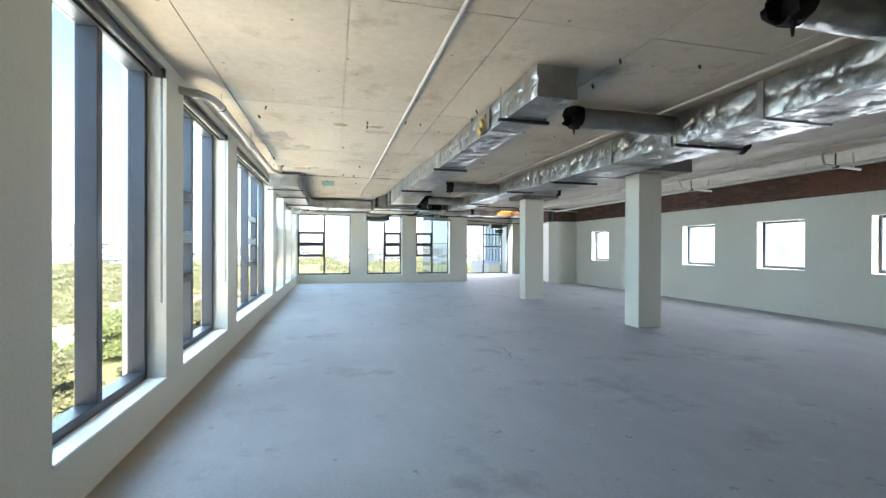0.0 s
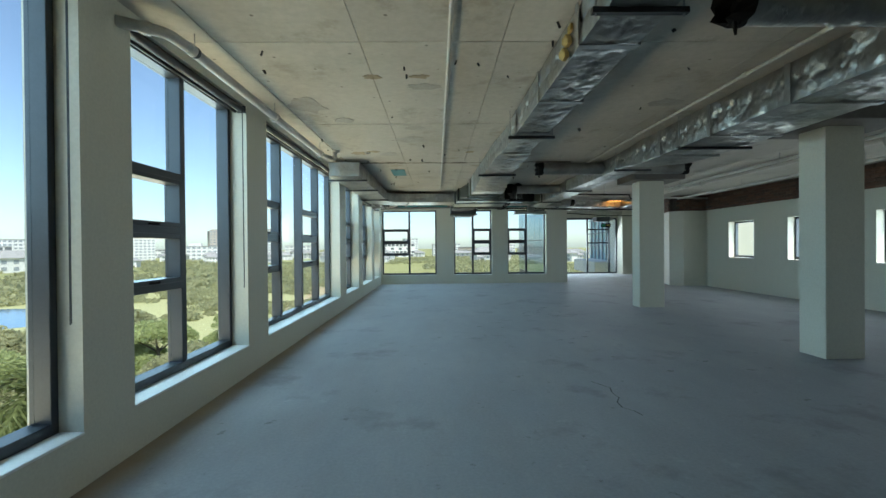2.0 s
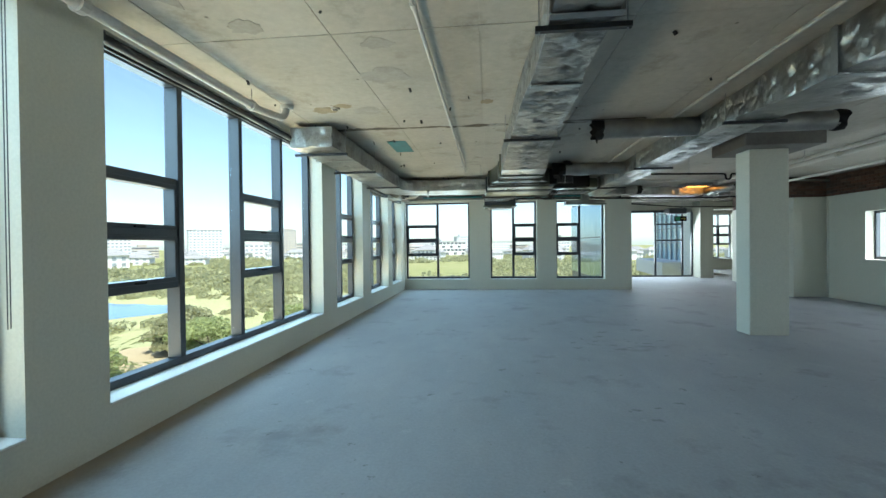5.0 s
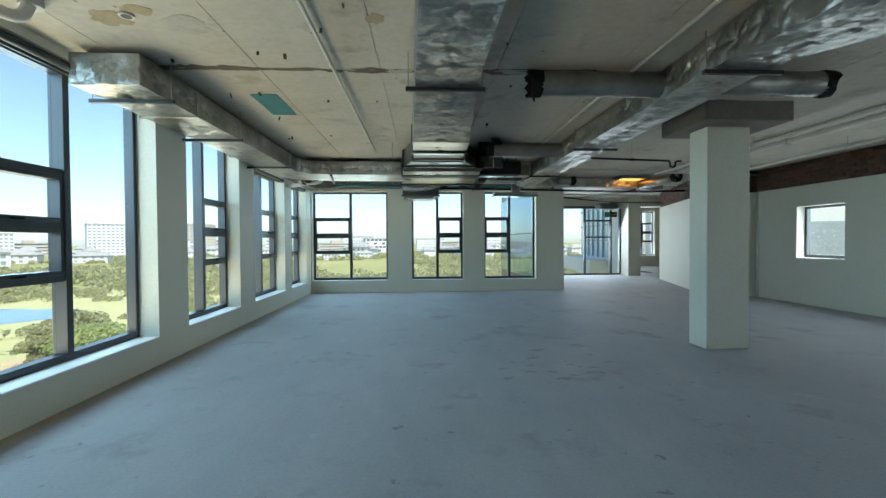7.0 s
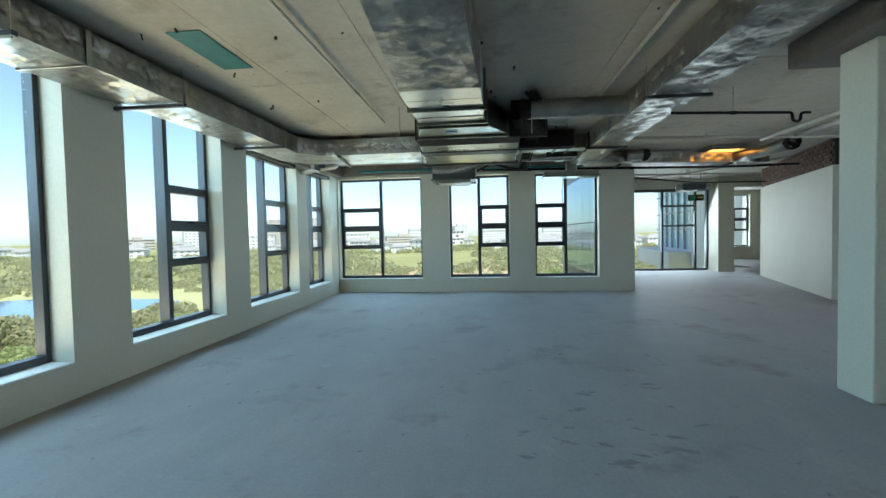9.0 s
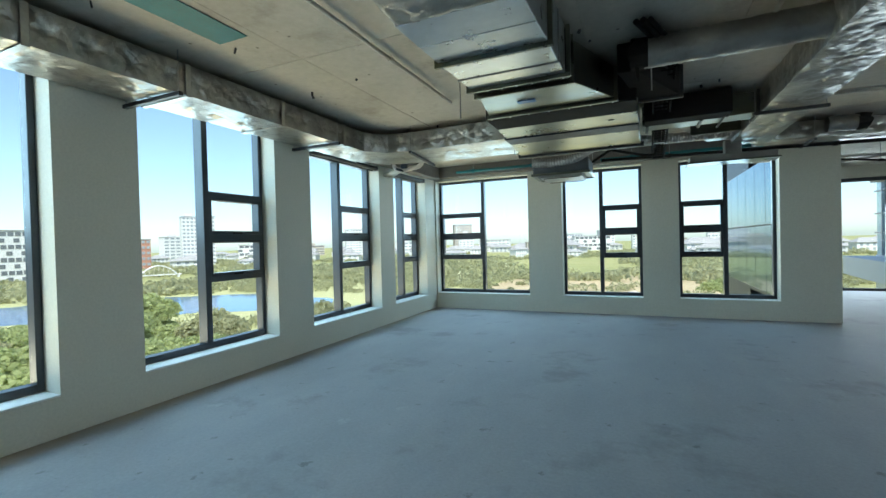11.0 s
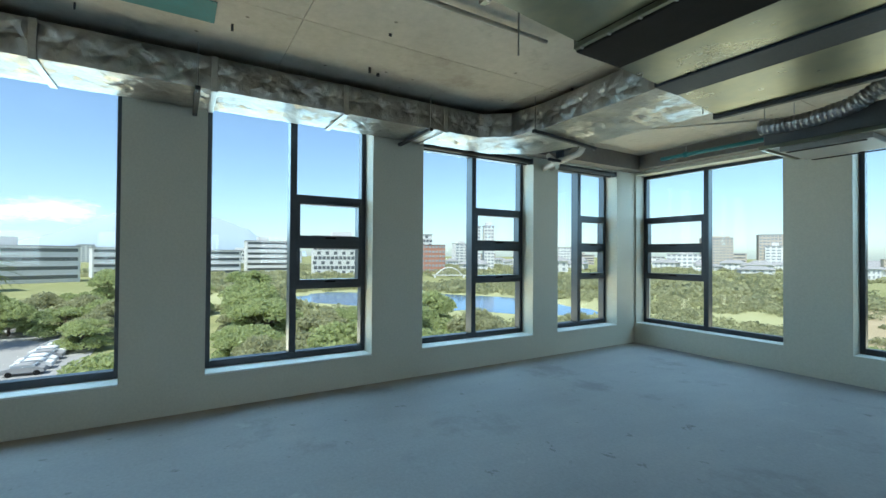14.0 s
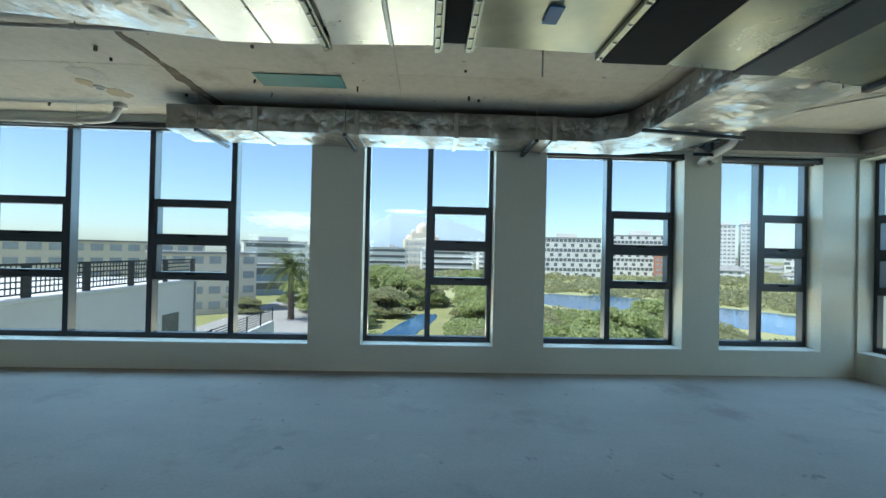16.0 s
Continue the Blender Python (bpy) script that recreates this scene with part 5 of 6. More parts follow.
def leaf_cloud(centres, seed, size, per, squash=0.8):
    """Leaf clumps as small bent quads scattered through many blobs: arrays of vertices and faces."""
    rg = np.random.default_rng(seed)
    V, F = [], []
    base = 0
    for cx, cy, cz, r in centres:
        n = per
        d = rg.normal(size=(n, 3))
        d /= np.linalg.norm(d, axis=1)[:, None]
        d[:, 2] = np.abs(d[:, 2]) * 1.0 - 0.25
        rad = r * rg.uniform(0.5, 1.08, n)[:, None] ** 0.8 * r ** 0.2
        p = np.array((cx, cy, cz)) + d * rad * np.array((1, 1, squash))
        a = rg.normal(size=(n, 3))
        a /= np.linalg.norm(a, axis=1)[:, None]
        b = np.cross(a, d + rg.normal(size=(n, 3)) * 0.5)
        b /= np.linalg.norm(b, axis=1)[:, None] + 1e-6
        s = size * rg.uniform(0.6, 1.4, n)[:, None]
        quad = np.stack((p - a * s, p - b * s * 0.6, p + a * s, p + b * s * 0.6), 1).reshape(-1, 3)
        V.append(quad)
        idx = base + np.arange(n)[:, None] * 4 + np.arange(4)
        F.append(idx)
        base += 4 * n
    return np.concatenate(V), np.concatenate(F)


def quads(name, V, F, mat):
    me = bpy.data.meshes.new(name)
    me.vertices.add(len(V))
    me.vertices.foreach_set("co", V.astype(np.float32).ravel())
    me.loops.add(F.size)
    me.loops.foreach_set("vertex_index", F.astype(np.int32).ravel())
    me.polygons.add(len(F))
    me.polygons.foreach_set("loop_start", np.arange(0, F.size, 4, dtype=np.int32))
    me.update(calc_edges=True)
    me.materials.append(mat)
    return me


def tree(name, label, h, r, seed, mat):
    """A broad tree: tapered trunk, limbs, and a crown of leaf clumps with gaps."""
    rb = random.Random(seed)
    t = thing(name, label, "tree", group="park trees")
    bm = bmesh.new()
    tube_between(bm, (0, 0, -0.3), (0.1, 0, h * 0.45), 0.32, 9, 0.2)
    part("trunk", bm, BARK, t)
    centres = []
    for k in range(15):
        a, q = rb.uniform(0, 6.28), r * math.sqrt(rb.uniform(0.02, 1)) * 0.72
        z = h * (0.34 + 0.52 * (1 - (q / r) ** 2) * rb.uniform(0.75, 1.1))
        centres.append((math.cos(a) * q, math.sin(a) * q, z, r * rb.uniform(0.26, 0.42)))
        if k < 6:
            limb = bmesh.new()
            tube_between(limb, (0.08, 0, h * 0.36), (math.cos(a) * q * 0.8, math.sin(a) * q * 0.8, z), 0.13, 6, 0.04)
            part("limb", limb, BARK, t)
    for k in range(11):
        a, q = 6.28 * (k + rb.random() * 0.6) / 11, r * rb.uniform(0.5, 0.8)
        centres.append((math.cos(a) * q, math.sin(a) * q, h * rb.uniform(0.14, 0.36), r * rb.uniform(0.24, 0.36)))
    V, F = leaf_cloud(centres, seed, 0.27, 440)
    ob = new("crown", quads("crown", V, F, mat))
    ob.parent = t
    return t


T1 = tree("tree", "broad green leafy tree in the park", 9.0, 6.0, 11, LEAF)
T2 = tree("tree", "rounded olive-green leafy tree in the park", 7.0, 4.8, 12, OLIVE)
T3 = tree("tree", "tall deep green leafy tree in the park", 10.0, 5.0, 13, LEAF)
spots = [(T1, -46, 32, 1.0), (T1, -54, 40, 1.1), (T1, -40, 44, 0.85), (T1, -62, 47, 0.9), (T2, -36, 27, 0.9), (T2, -66, 33, 1.0), (T3, -80, 20, 1.0), (T3, -88, 26, 1.1), (T1, -95, 14, 1.2), (T2, -78, 10, 1.1), (T1, -105, 20, 1.0), (T2, -100, 5, 1.2), (T3, -115, 8, 1.1),
         (T1, -34, 58, 0.8), (T2, -26, 50, 0.9), (T2, -44, 66, 1.0), (T1, -30, 72, 0.9), (T2, -20, 62, 0.9), (T2, -22, 84, 0.9), (T1, -14, 78, 0.7), (T2, 4, 96, 0.8), (T3, -130, 30, 1.2), (T2, -112, -4, 1.1), (T1, 20, 120, 0.9), (T2, 40, 130, 0.9),
         (T1, -76, 26, 1.05), (T2, -96, 32, 1.1), (T1, -110, 28, 1.1), (T3, -125, 6, 1.2), (T2, -140, 14, 1.3), (T1, -150, 0, 1.3), (T1, -58, 22, 0.8),
         (T2, -24, 18, 0.8), (T1, -30, 14, 0.75), (T2, -20, 36, 0.7)]
for az, dist, src, k in ((97, 95, T2, 0.8), (99, 105, T1, 0.8), (101, 120, T2, 1.0), (103, 112, T1, 0.8), (98, 125, T3, 0.9), (105, 125, T1, 0.9), (95, 110, T1, 0.9), (111, 112, T2, 0.7), (114, 118, T1, 0.8), (93, 130, T3, 0.9)):
    spots.append((src, -math.sin(radians(az)) * dist + 4, math.cos(radians(az)) * dist + 12, k))
rb = random.Random(8)
for i in range(46):
    a, q = radians(rb.uniform(52, 100)), rb.uniform(48, 96)
    x, y = 3 - math.sin(a) * q, 12 + math.cos(a) * q
    if dry(x, y):
        spots.append((T2 if i % 3 else T1, x, y, rb.uniform(0.55, 0.85)))
rb = random.Random(3)
for src, x, y, k in spots:
    if not dry(x, y):
        continue
    copy_thing(src, pose(x, y, GROUND, 0, 0, rb.uniform(0, 360)) @ Matrix.Diagonal((k, k, k * rb.uniform(0.8, 1.0), 1)))
for src, x, y in ((T1, -70, 55), (T2, -50, 52), (T3, -120, 16)):
    src.matrix_basis = pose(x, y, GROUND)

# scrub, too many bushes to count
rb = random.Random(21)
near, far = [], []
while len(near) < 1700:
    a, q = radians(rb.uniform(-42, 100)), 40 + 190 * rb.random() ** 0.8
    x, y = -math.sin(a) * q + 3, math.cos(a) * q + 12
    if not dry(x, y) or (y < 3 and x < -38) or (((x - 4) / 46) ** 2 + ((y - 150) / 56) ** 2 < 1 and rb.random() < 0.75):
        continue
    if noise.noise(Vector((x * 0.02, y * 0.02, 4))) < -0.12:
        continue
    r = rb.uniform(0.9, 2.6)
    near.append((x, y, GROUND + r * 0.3, r))
while len(far) < 2600:
    a, q = radians(rb.uniform(-45, 105)), 180 + 420 * rb.random()
    x, y = -math.sin(a) * q, math.cos(a) * q
    if noise.noise(Vector((x * 0.01, y * 0.01, 9))) < -0.1 or not dry(x, y):
        continue
    r = rb.uniform(1.5, 5.0)
    far.append((x, y, GROUND + r * 0.2, r))
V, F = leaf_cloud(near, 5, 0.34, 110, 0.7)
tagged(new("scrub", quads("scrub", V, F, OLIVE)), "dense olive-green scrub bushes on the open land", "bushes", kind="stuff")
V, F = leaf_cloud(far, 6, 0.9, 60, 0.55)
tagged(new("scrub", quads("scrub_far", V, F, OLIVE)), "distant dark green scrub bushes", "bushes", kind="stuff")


def palm(x, y, h, seed, label, k=1.0):
    rb = random.Random(seed)
    t = thing("palm_tree", label, "palm tree")
    bm = bmesh.new()
    for i in range(8):
        tube_between(bm, (0.05 * i, 0, h * i / 8), (0.05 * (i + 1), 0, h * (i + 1) / 8 + 0.02), 0.42 - 0.015 * i, 10, 0.36 - 0.015 * i)
    part("trunk", bm, BARK, t)
    V, F, base = [], [], 0
    for i in range(84):
        a, e = rb.uniform(0, 6.28), rb.uniform(-0.35, 1.25)
        L = rb.uniform(3.4, 4.8)
        prev = Vector((0.4, 0, h))
        d = Vector((math.cos(a) * math.cos(e), math.sin(a) * math.cos(e), math.sin(e)))
        side = Vector((-math.sin(a), math.cos(a), 0))
        for s in range(9):
            d = (d + Vector((0, 0, -0.16))).normalized()
            nxt = prev + d * L / 9
            w = 0.42 * (1 - (s / 9) ** 2) + 0.08
            for sg in (-1, 1):
                tip = prev.lerp(nxt, 0.9) + side * sg * w + d * 0.12 + Vector((0, 0, -0.10))
                V += [prev, prev.lerp(nxt, 0.45), tip, tip - d * 0.06]
                F.append([base, base + 1, base + 2, base + 3])
                base += 4
            V += [prev - side * 0.03, prev + side * 0.03, nxt + side * 0.02, nxt - side * 0.02]
            F.append([base, base + 1, base + 2, base + 3])
            base += 4
            prev = nxt
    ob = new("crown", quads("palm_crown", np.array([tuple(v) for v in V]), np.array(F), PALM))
    ob.parent = t
    t.matrix_basis = pose(x, y, GROUND) @ Matrix.Diagonal((k, k, k, 1))
    return t


palm(-93, -15.5, 6.4, 4, "stout date palm with a wide crown beside the yard", 1.8)
palm(-22.5, 28.5, 6.0, 6, "palm with arching fronds close below the windows", 1.15)


def block(name, label, x, y, w, d, h, rot, floors, bays, wall, style="grid", top=None):
    """A far building: body, roof slab, and windows that stand proud of its long front."""
    b = thing(name, label, "building")
    part("wall", boxes((-w / 2, w / 2, -d / 2, d / 2, 0, h)), wall, b)
    part("roof", boxes((-w / 2 - 0.4, w / 2 + 0.4, -d / 2 - 0.4, d / 2 + 0.4, h, h + 0.5)), ROOF if style != "white" else RENDERWALL, b)
    rb = random.Random(int(abs(x) + abs(y)))
    fh, bw = h / floors, w / bays
    me = mesh_of("window", boxes((-bw * (0.4 if style == "check" else 0.33), bw * (0.4 if style == "check" else 0.33), -0.15, 0.05, fh * (0.2 if style == "check" else 0.36), fh * 0.84)), DARKGLASS if style == "check" else FARGLASS)
    for f in range(floors if style == "band" else 0):
        part("window", boxes((-w * 0.47, w * 0.47, -d / 2 - 0.12, -d / 2 + 0.05, f * fh + fh * 0.42, f * fh + fh * 0.82)), DARKGLASS, b, "dark ribbon window")
        part("ledge", boxes((-w * 0.49, w * 0.49, -d / 2 - 0.7, -d / 2, f * fh + fh * 0.84, f * fh + fh * 0.94)), RENDERWALL, b)
    for f in range(floors if style != "band" else 0):
        for i in range(bays):
            if style == "check" and (f + i * 2) % 4 == 0:
                continue
            ob = new("window", me)
            ob.parent = b
            ob.matrix_basis = pose(-w / 2 + bw * (i + 0.5) + (bw * 0.12 * ((f % 2) * 2 - 1) if style == "check" else 0), -d / 2, f * fh)
    if top:
        for (a0, a1, hh) in top:
            part("roof_box", boxes((a0, a1, -d / 4, d / 4, h + 0.5, h + 0.5 + hh)), wall, b)
    b.matrix_basis = pose(x, y, GROUND, 0, 0, rot)
    return b


def at(az, dist):
    return -math.sin(radians(az)) * dist + 4, math.cos(radians(az)) * dist + 12


# az: degrees from the end-wall direction towards the window side
for nm, lab, az, dist, w, d, h, fl, ba, wl_, st, top in (
    ("apartment_building", "white apartment block with a chequer of dark windows", 71.5, 335, 44, 16, 28, 8, 15, RENDERWALL, "check", [(-8, 6, 3)]),
    ("apartment_building", "white apartment block with a long roof terrace", 63.5, 400, 46, 16, 33, 9, 15, RENDERWALL, "check", [(-6, 10, 4)]),
    ("apartment_building", "brick-red apartment block behind the trees", 60.0, 370, 20, 14, 23, 6, 7, REDBRICK, "grid", None),
    ("apartment_tower", "tall pale apartment tower", 54.6, 480, 13, 16, 46, 13, 4, RENDERWALL, "grid", [(-3, 3, 3)]),
    ("apartment_tower", "tall plain white apartment tower", 52.7, 490, 11, 16, 47, 13, 3, RENDERWALL, "grid", [(-3, 3, 4)]),
    ("apartment_tower", "grey apartment tower far off", 26.6, 650, 34, 20, 38, 11, 9, TANWALL, "grid", [(-14, 14, 2)]),
    ("apartment_tower", "grey apartment tower far off", 21.7, 650, 26, 20, 41, 11, 7, TANWALL, "grid", None),
    ("apartment_tower", "pale apartment tower far off", 35.2, 600, 36, 18, 36, 11, 9, RENDERWALL, "grid", [(-10, 10, 2)]),
    ("apartment_building", "broad pale apartment block far off", 44.2, 640, 44, 18, 26, 7, 11, RENDERWALL, "grid", None),
    ("apartment_building", "low white apartment block far off", 8.5, 640, 44, 16, 23, 5, 12, RENDERWALL, "grid", [(-20, -8, 3)]),
    ("apartment_building", "low white apartment block far off", -1.0, 700, 44, 16, 19, 5, 10, RENDERWALL, "grid", None),
    ("apartment_building", "low white apartment block far off", -8.5, 640, 34, 16, 22, 5, 9, RENDERWALL, "grid", None),
    ("office_building", "white office block with bands of windows", 80.5, 390, 34, 20, 25, 6, 14, RENDERWALL, "band", [(-8, 0, 3)]),
    ("office_building", "long white office block below the domed building", 87.0, 340, 40, 16, 17, 4, 10, RENDERWALL, "band", [(-18, -8, 2)]),
    ("office_building", "white office block beside the domed building", 95.0, 340, 30, 16, 18, 4, 10, RENDERWALL, "band", [(2, 8, 2)]),
    ("office_building", "long white office block with a flat roof", 101.8, 300, 34, 18, 18, 4, 12, RENDERWALL, "band", [(-14, -6, 4)]),
    ("office_building", "pale office block with dark canopy roof", 108.6, 240, 30, 16, 19, 4, 9, RENDERWALL, "band", [(-8, 6, 2)]),
    ("office_building", "blue-grey low office with a flat roof", 110.5, 160, 20, 12, 10, 2, 6, BLUEWALL, "band", None),
    ("office_building", "long cream block behind the terrace railing", 127.0, 170, 64, 14, 16.5, 4, 14, CREAM, "grid", None),
    ("office_building", "cream office block beyond the terrace", 116.0, 120, 22, 14, 14, 4, 6, CREAM, "grid", None),
):
    x, y = at(az, dist)
    block(nm, lab, x, y, w, d, h, az + 8, fl, ba, wl_, st, top)
rb = random.Random(31)
for i in range(26):
    az = (-12 + 70 * i / 15 if i < 16 else 70 + 44 * (i - 16) / 9) + rb.uniform(-2, 2)
    dist = rb.uniform(560, 880)
    x, y = at(az, dist)
    tall = rb.random() < 0.2
    w, h = (rb.uniform(18, 26), rb.uniform(25, 32)) if tall else (rb.uniform(30, 60), rb.uniform(13, 20))
    tone = (RENDERWALL, RENDERWALL, TANWALL)[i % 3]
    block("apartment_tower" if tall else "apartment_building", "hazy %s %s on the skyline" % ("tan" if tone is TANWALL else "white", "apartment tower" if tall else "low apartment block"), x, y, w, 16, h, az + rb.uniform(-15, 20), 8 if tall else 4, 4 if tall else 8, tone, ("grid", "check", "band")[i % 3 if not tall else 0], [(-w * 0.2, w * 0.1, 3.5)] if i % 2 else None)
x, y = at(90.3, 405)
o = thing("domed_building", "cream palace-like building with a large central dome", "building")
part("wall", boxes((-17, 17, -10, 10, 0, 27), (-11, 11, -8, 8, 27, 33), bevel=0.2), CREAM, o)
for cx, r, z in ((0, 6.0, 33), (-13, 2.6, 27), (13, 2.6, 27), (-8.5, 2.0, 33), (8.5, 2.0, 33)):
    bm = bmesh.new()
    tube_between(bm, (cx, 0, z), (cx, 0, z + r * 0.6), r, 20)
    part("drum", bm, CREAM, o)
    bm = bmesh.new()
    bmesh.ops.create_uvsphere(bm, u_segments=20, v_segments=10, radius=r, matrix=Matrix.Translation((cx, 0, z + r * 0.6)))
    tube_between(bm, (cx, 0, z + r * 1.5), (cx, 0, z + r * 2.0), r * 0.1, 8, 0.05)
    part("dome", bm, CREAM, o)
for k in range(9):
    for zz in (5, 10.5, 16, 21.5):
        part("window", boxes((-15.4 + 3.6 * k, -13.4 + 3.6 * k, -10.1, -9.9, zz, zz + 3.0)), FARGLASS, o)
o.matrix_basis = pose(x, y, GROUND, 0, 0, 98)
x, y = at(109.2, 178)
o = thing("orange_wall", "bright orange rendered wall beside the low office", "wall")
part("panel", boxes((-1.3, 1.3, -0.3, 0.3, 0, 6.4), bevel=0.03), REDWALL, o)
o.matrix_basis = pose(x, y, GROUND, 0, 0, 92)

house = thing("house", "small pale house with a grey hipped roof far off", "house", group="far houses")
part("wall", boxes((-6, 6, -4, 4, 0, 5.2)), RENDERWALL, house)
bm = bmesh.new()
lo = [bm.verts.new(p) for p in ((-6.8, -4.8, 5.2), (6.8, -4.8, 5.2), (6.8, 4.8, 5.2), (-6.8, 4.8, 5.2))]
hi = [bm.verts.new(p) for p in ((-3, 0, 8.0), (3, 0, 8.0))]
for f in ((lo[0], lo[1], hi[1], hi[0]), (lo[1], lo[2], hi[1]), (lo[2], lo[3], hi[0], hi[1]), (lo[3], lo[0], hi[0]), tuple(lo[::-1])):
    bm.faces.new(f)
part("roof", bm, ROOF, house)
for xx in (-4, -1.3, 1.6, 4.3):
    for zz in (0.7, 3.1):
        part("window", boxes((xx - 0.6, xx + 0.6, -4.06, -3.9, zz, zz + 1.4)), FARGLASS, house)
rb = random.Random(77)
for i in range(120):
    az = rb.uniform(-38, 68)
    x, y = at(az, rb.uniform(400, 760))
    k = rb.uniform(0.8, 1.7)
    copy_thing(house, pose(x, y, GROUND, 0, 0, az + rb.uniform(-40, 40)) @ Matrix.Diagonal((k * rb.uniform(0.8, 1.8), k, k * rb.uniform(0.8, 1.3), 1)))
house.matrix_basis = pose(*at(12, 380), GROUND, 0, 0, 10)

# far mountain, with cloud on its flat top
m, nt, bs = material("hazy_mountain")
# the pale blue of distance haze is put into this base colour
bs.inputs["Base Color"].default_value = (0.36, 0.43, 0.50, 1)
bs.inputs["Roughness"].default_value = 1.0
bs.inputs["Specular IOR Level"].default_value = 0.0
bm = bmesh.new()
prev = None
RIDGE = ((76, 0.2), (78, 0.5), (81, 1.7), (83, 3.0), (86, 4.2), (88, 4.5), (92, 4.9), (95, 5.0), (96.5, 4.0), (98, 3.1), (102, 1.4), (105, 0.6), (109, 0.2))
for i in range(91):
    az = 76 + 33 * i / 90
    el = next(e0 + (e1 - e0) * (az - a0) / (a1 - a0) for (a0, e0), (a1, e1) in zip(RIDGE, RIDGE[1:]) if a0 <= az <= a1 + 1e-6)
    hgt = 2300 * math.tan(radians(el)) - 5 + 9 * noise.noise(Vector((az * 0.9, 0, 2)))
    x, y = at(az, 2300)
    a, b = bm.verts.new((x, y, GROUND - 5)), bm.verts.new((x - 60, y + 5, GROUND + 20 + max(0, hgt)))
    c = bm.verts.new((x - 400, y + 30, GROUND - 5))
    if prev:
        bm.faces.new((prev[0], a, b, prev[1])), bm.faces.new((prev[1], b, c, prev[2]))
    prev = (a, b, c)
for f in bm.faces:
    f.smooth = True
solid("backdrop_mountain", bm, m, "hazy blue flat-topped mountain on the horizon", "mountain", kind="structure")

# cloud bank spilling over the mountain: a far sheet with a ragged, thinning edge
m, nt, bs = material("far_cloud")
bs.inputs["Base Color"].default_value = (0.9, 0.9, 0.9, 1)
bs.inputs["Roughness"].default_value = 1.0
bs.inputs["Specular IOR Level"].default_value = 0.0
# the cloud's sunlit white is put in as a glow of the sheet
bs.inputs["Emission Color"].default_value = (0.86, 0.93, 1.0, 1)
bs.inputs["Emission Strength"].default_value = 0.55
tc = nt.nodes.new("ShaderNodeTexCoord")
gr = nt.nodes.new("ShaderNodeTexGradient")
gr.gradient_type = "SPHERICAL"
nt.links.new(tc.outputs["Object"], gr.inputs[0])
cn = node(nt, "TexNoise", Scale=3.4, Detail=6.0, Roughness=0.6)
nt.links.new(tc.outputs["Object"], cn.inputs["Vector"])
al = nt.nodes.new("ShaderNodeMath")
al.operation = "MULTIPLY_ADD"
nt.links.new(cn.outputs["Fac"], al.inputs[0])
al.inputs[1].default_value = 1.1
ad = nt.nodes.new("ShaderNodeMath")
ad.operation = "SUBTRACT"
nt.links.new(gr.outputs["Fac"], ad.inputs[0])
ad.inputs[1].default_value = 0.62
nt.links.new(ad.outputs[0], al.inputs[2])
nt.links.new(ramp(nt, al.outputs[0], [(0.08, (0, 0, 0)), (0.55, (0.85, 0.85, 0.85))]), bs.inputs["Alpha"])
for az, el, wide, high in ((100.5, 4.1, 190, 62), (107.0, 3.6, 260, 60), (92.5, 5.3, 150, 16)):
    x, y = at(az, 2200)
    bm = bmesh.new()
    bmesh.ops.create_grid(bm, x_segments=8, y_segments=8, size=1.0)
    c = solid("backdrop_cloud", bm, m, "white cloud bank lying against the mountain", "cloud", kind="structure")
    c.matrix_basis = pose(x, y, 2200 * math.tan(radians(el)), 90, 0, az) @ Matrix.Diagonal((wide, high, 1, 1))
    c.visible_shadow = False

# white terrace building close by: its long face looks towards the end wall
t = thing("terrace_building", "white rendered neighbouring wing with a roof terrace and dark railing", "building")
TY, TZ, TX0, TX1 = 0.2, -0.35, -22.4, -1.6
part("wall", boxes((TX0, TX1, -14, TY, GROUND, TZ - 0.16)), RENDERWALL, t)
part("coping", boxes((TX0 - 0.06, TX1, TY - 0.34, TY + 0.06, TZ - 0.16, TZ), (TX0 - 0.06, TX0 + 0.3, -14, TY - 0.34, TZ - 0.16, TZ), bevel=0.02), RENDERWALL, t)
part("window", boxes((-20.5, -18.9, TY - 0.1, TY + 0.012, -3.4, -2.1)), DARKGLASS, t, "dark blue-grey window pane")
part("window_frame", boxes((-20.56, -18.84, TY, TY + 0.03, -2.1, -2.03), (-20.56, -20.5, TY, TY + 0.03, -3.4, -2.1), (-18.9, -18.84, TY, TY + 0.03, -3.4, -2.1)), RENDERWALL, t)
part("downpipe", boxes((TX0 + 0.25, TX0 + 0.36, TY, TY + 0.1, GROUND, TZ - 0.16), bevel=0.02), ROOF, t)
rail = part("railing", boxes((TX0, TX1, TY - 0.2, TY - 0.12, TZ + 1.14, TZ + 1.22), (TX0, TX1, TY - 0.19, TY - 0.14, TZ + 0.1, TZ + 0.16), bevel=0.005), DARKSTEEL, t, "dark steel handrail and bottom rail")
for k in range(8):
    part("post", boxes((TX0 + 0.05 + 2.75 * k, TX0 + 0.4 + 2.75 * k, TY - 0.22, TY - 0.12, TZ, TZ + 1.14), bevel=0.01), DARKSTEEL, rail)
for k in range(4):
    part("rail_bar", boxes((TX0, TX1, TY - 0.175, TY - 0.145, TZ + 0.33 + 0.21 * k, TZ + 0.385 + 0.21 * k)), DARKSTEEL, rail)
bm = bmesh.new()
for k in range(106):
    x = TX0 + 0.1 + 0.195 * k
    box(bm, x, x + 0.045, TY - 0.165, TY - 0.150, TZ + 0.16, TZ + 1.14)
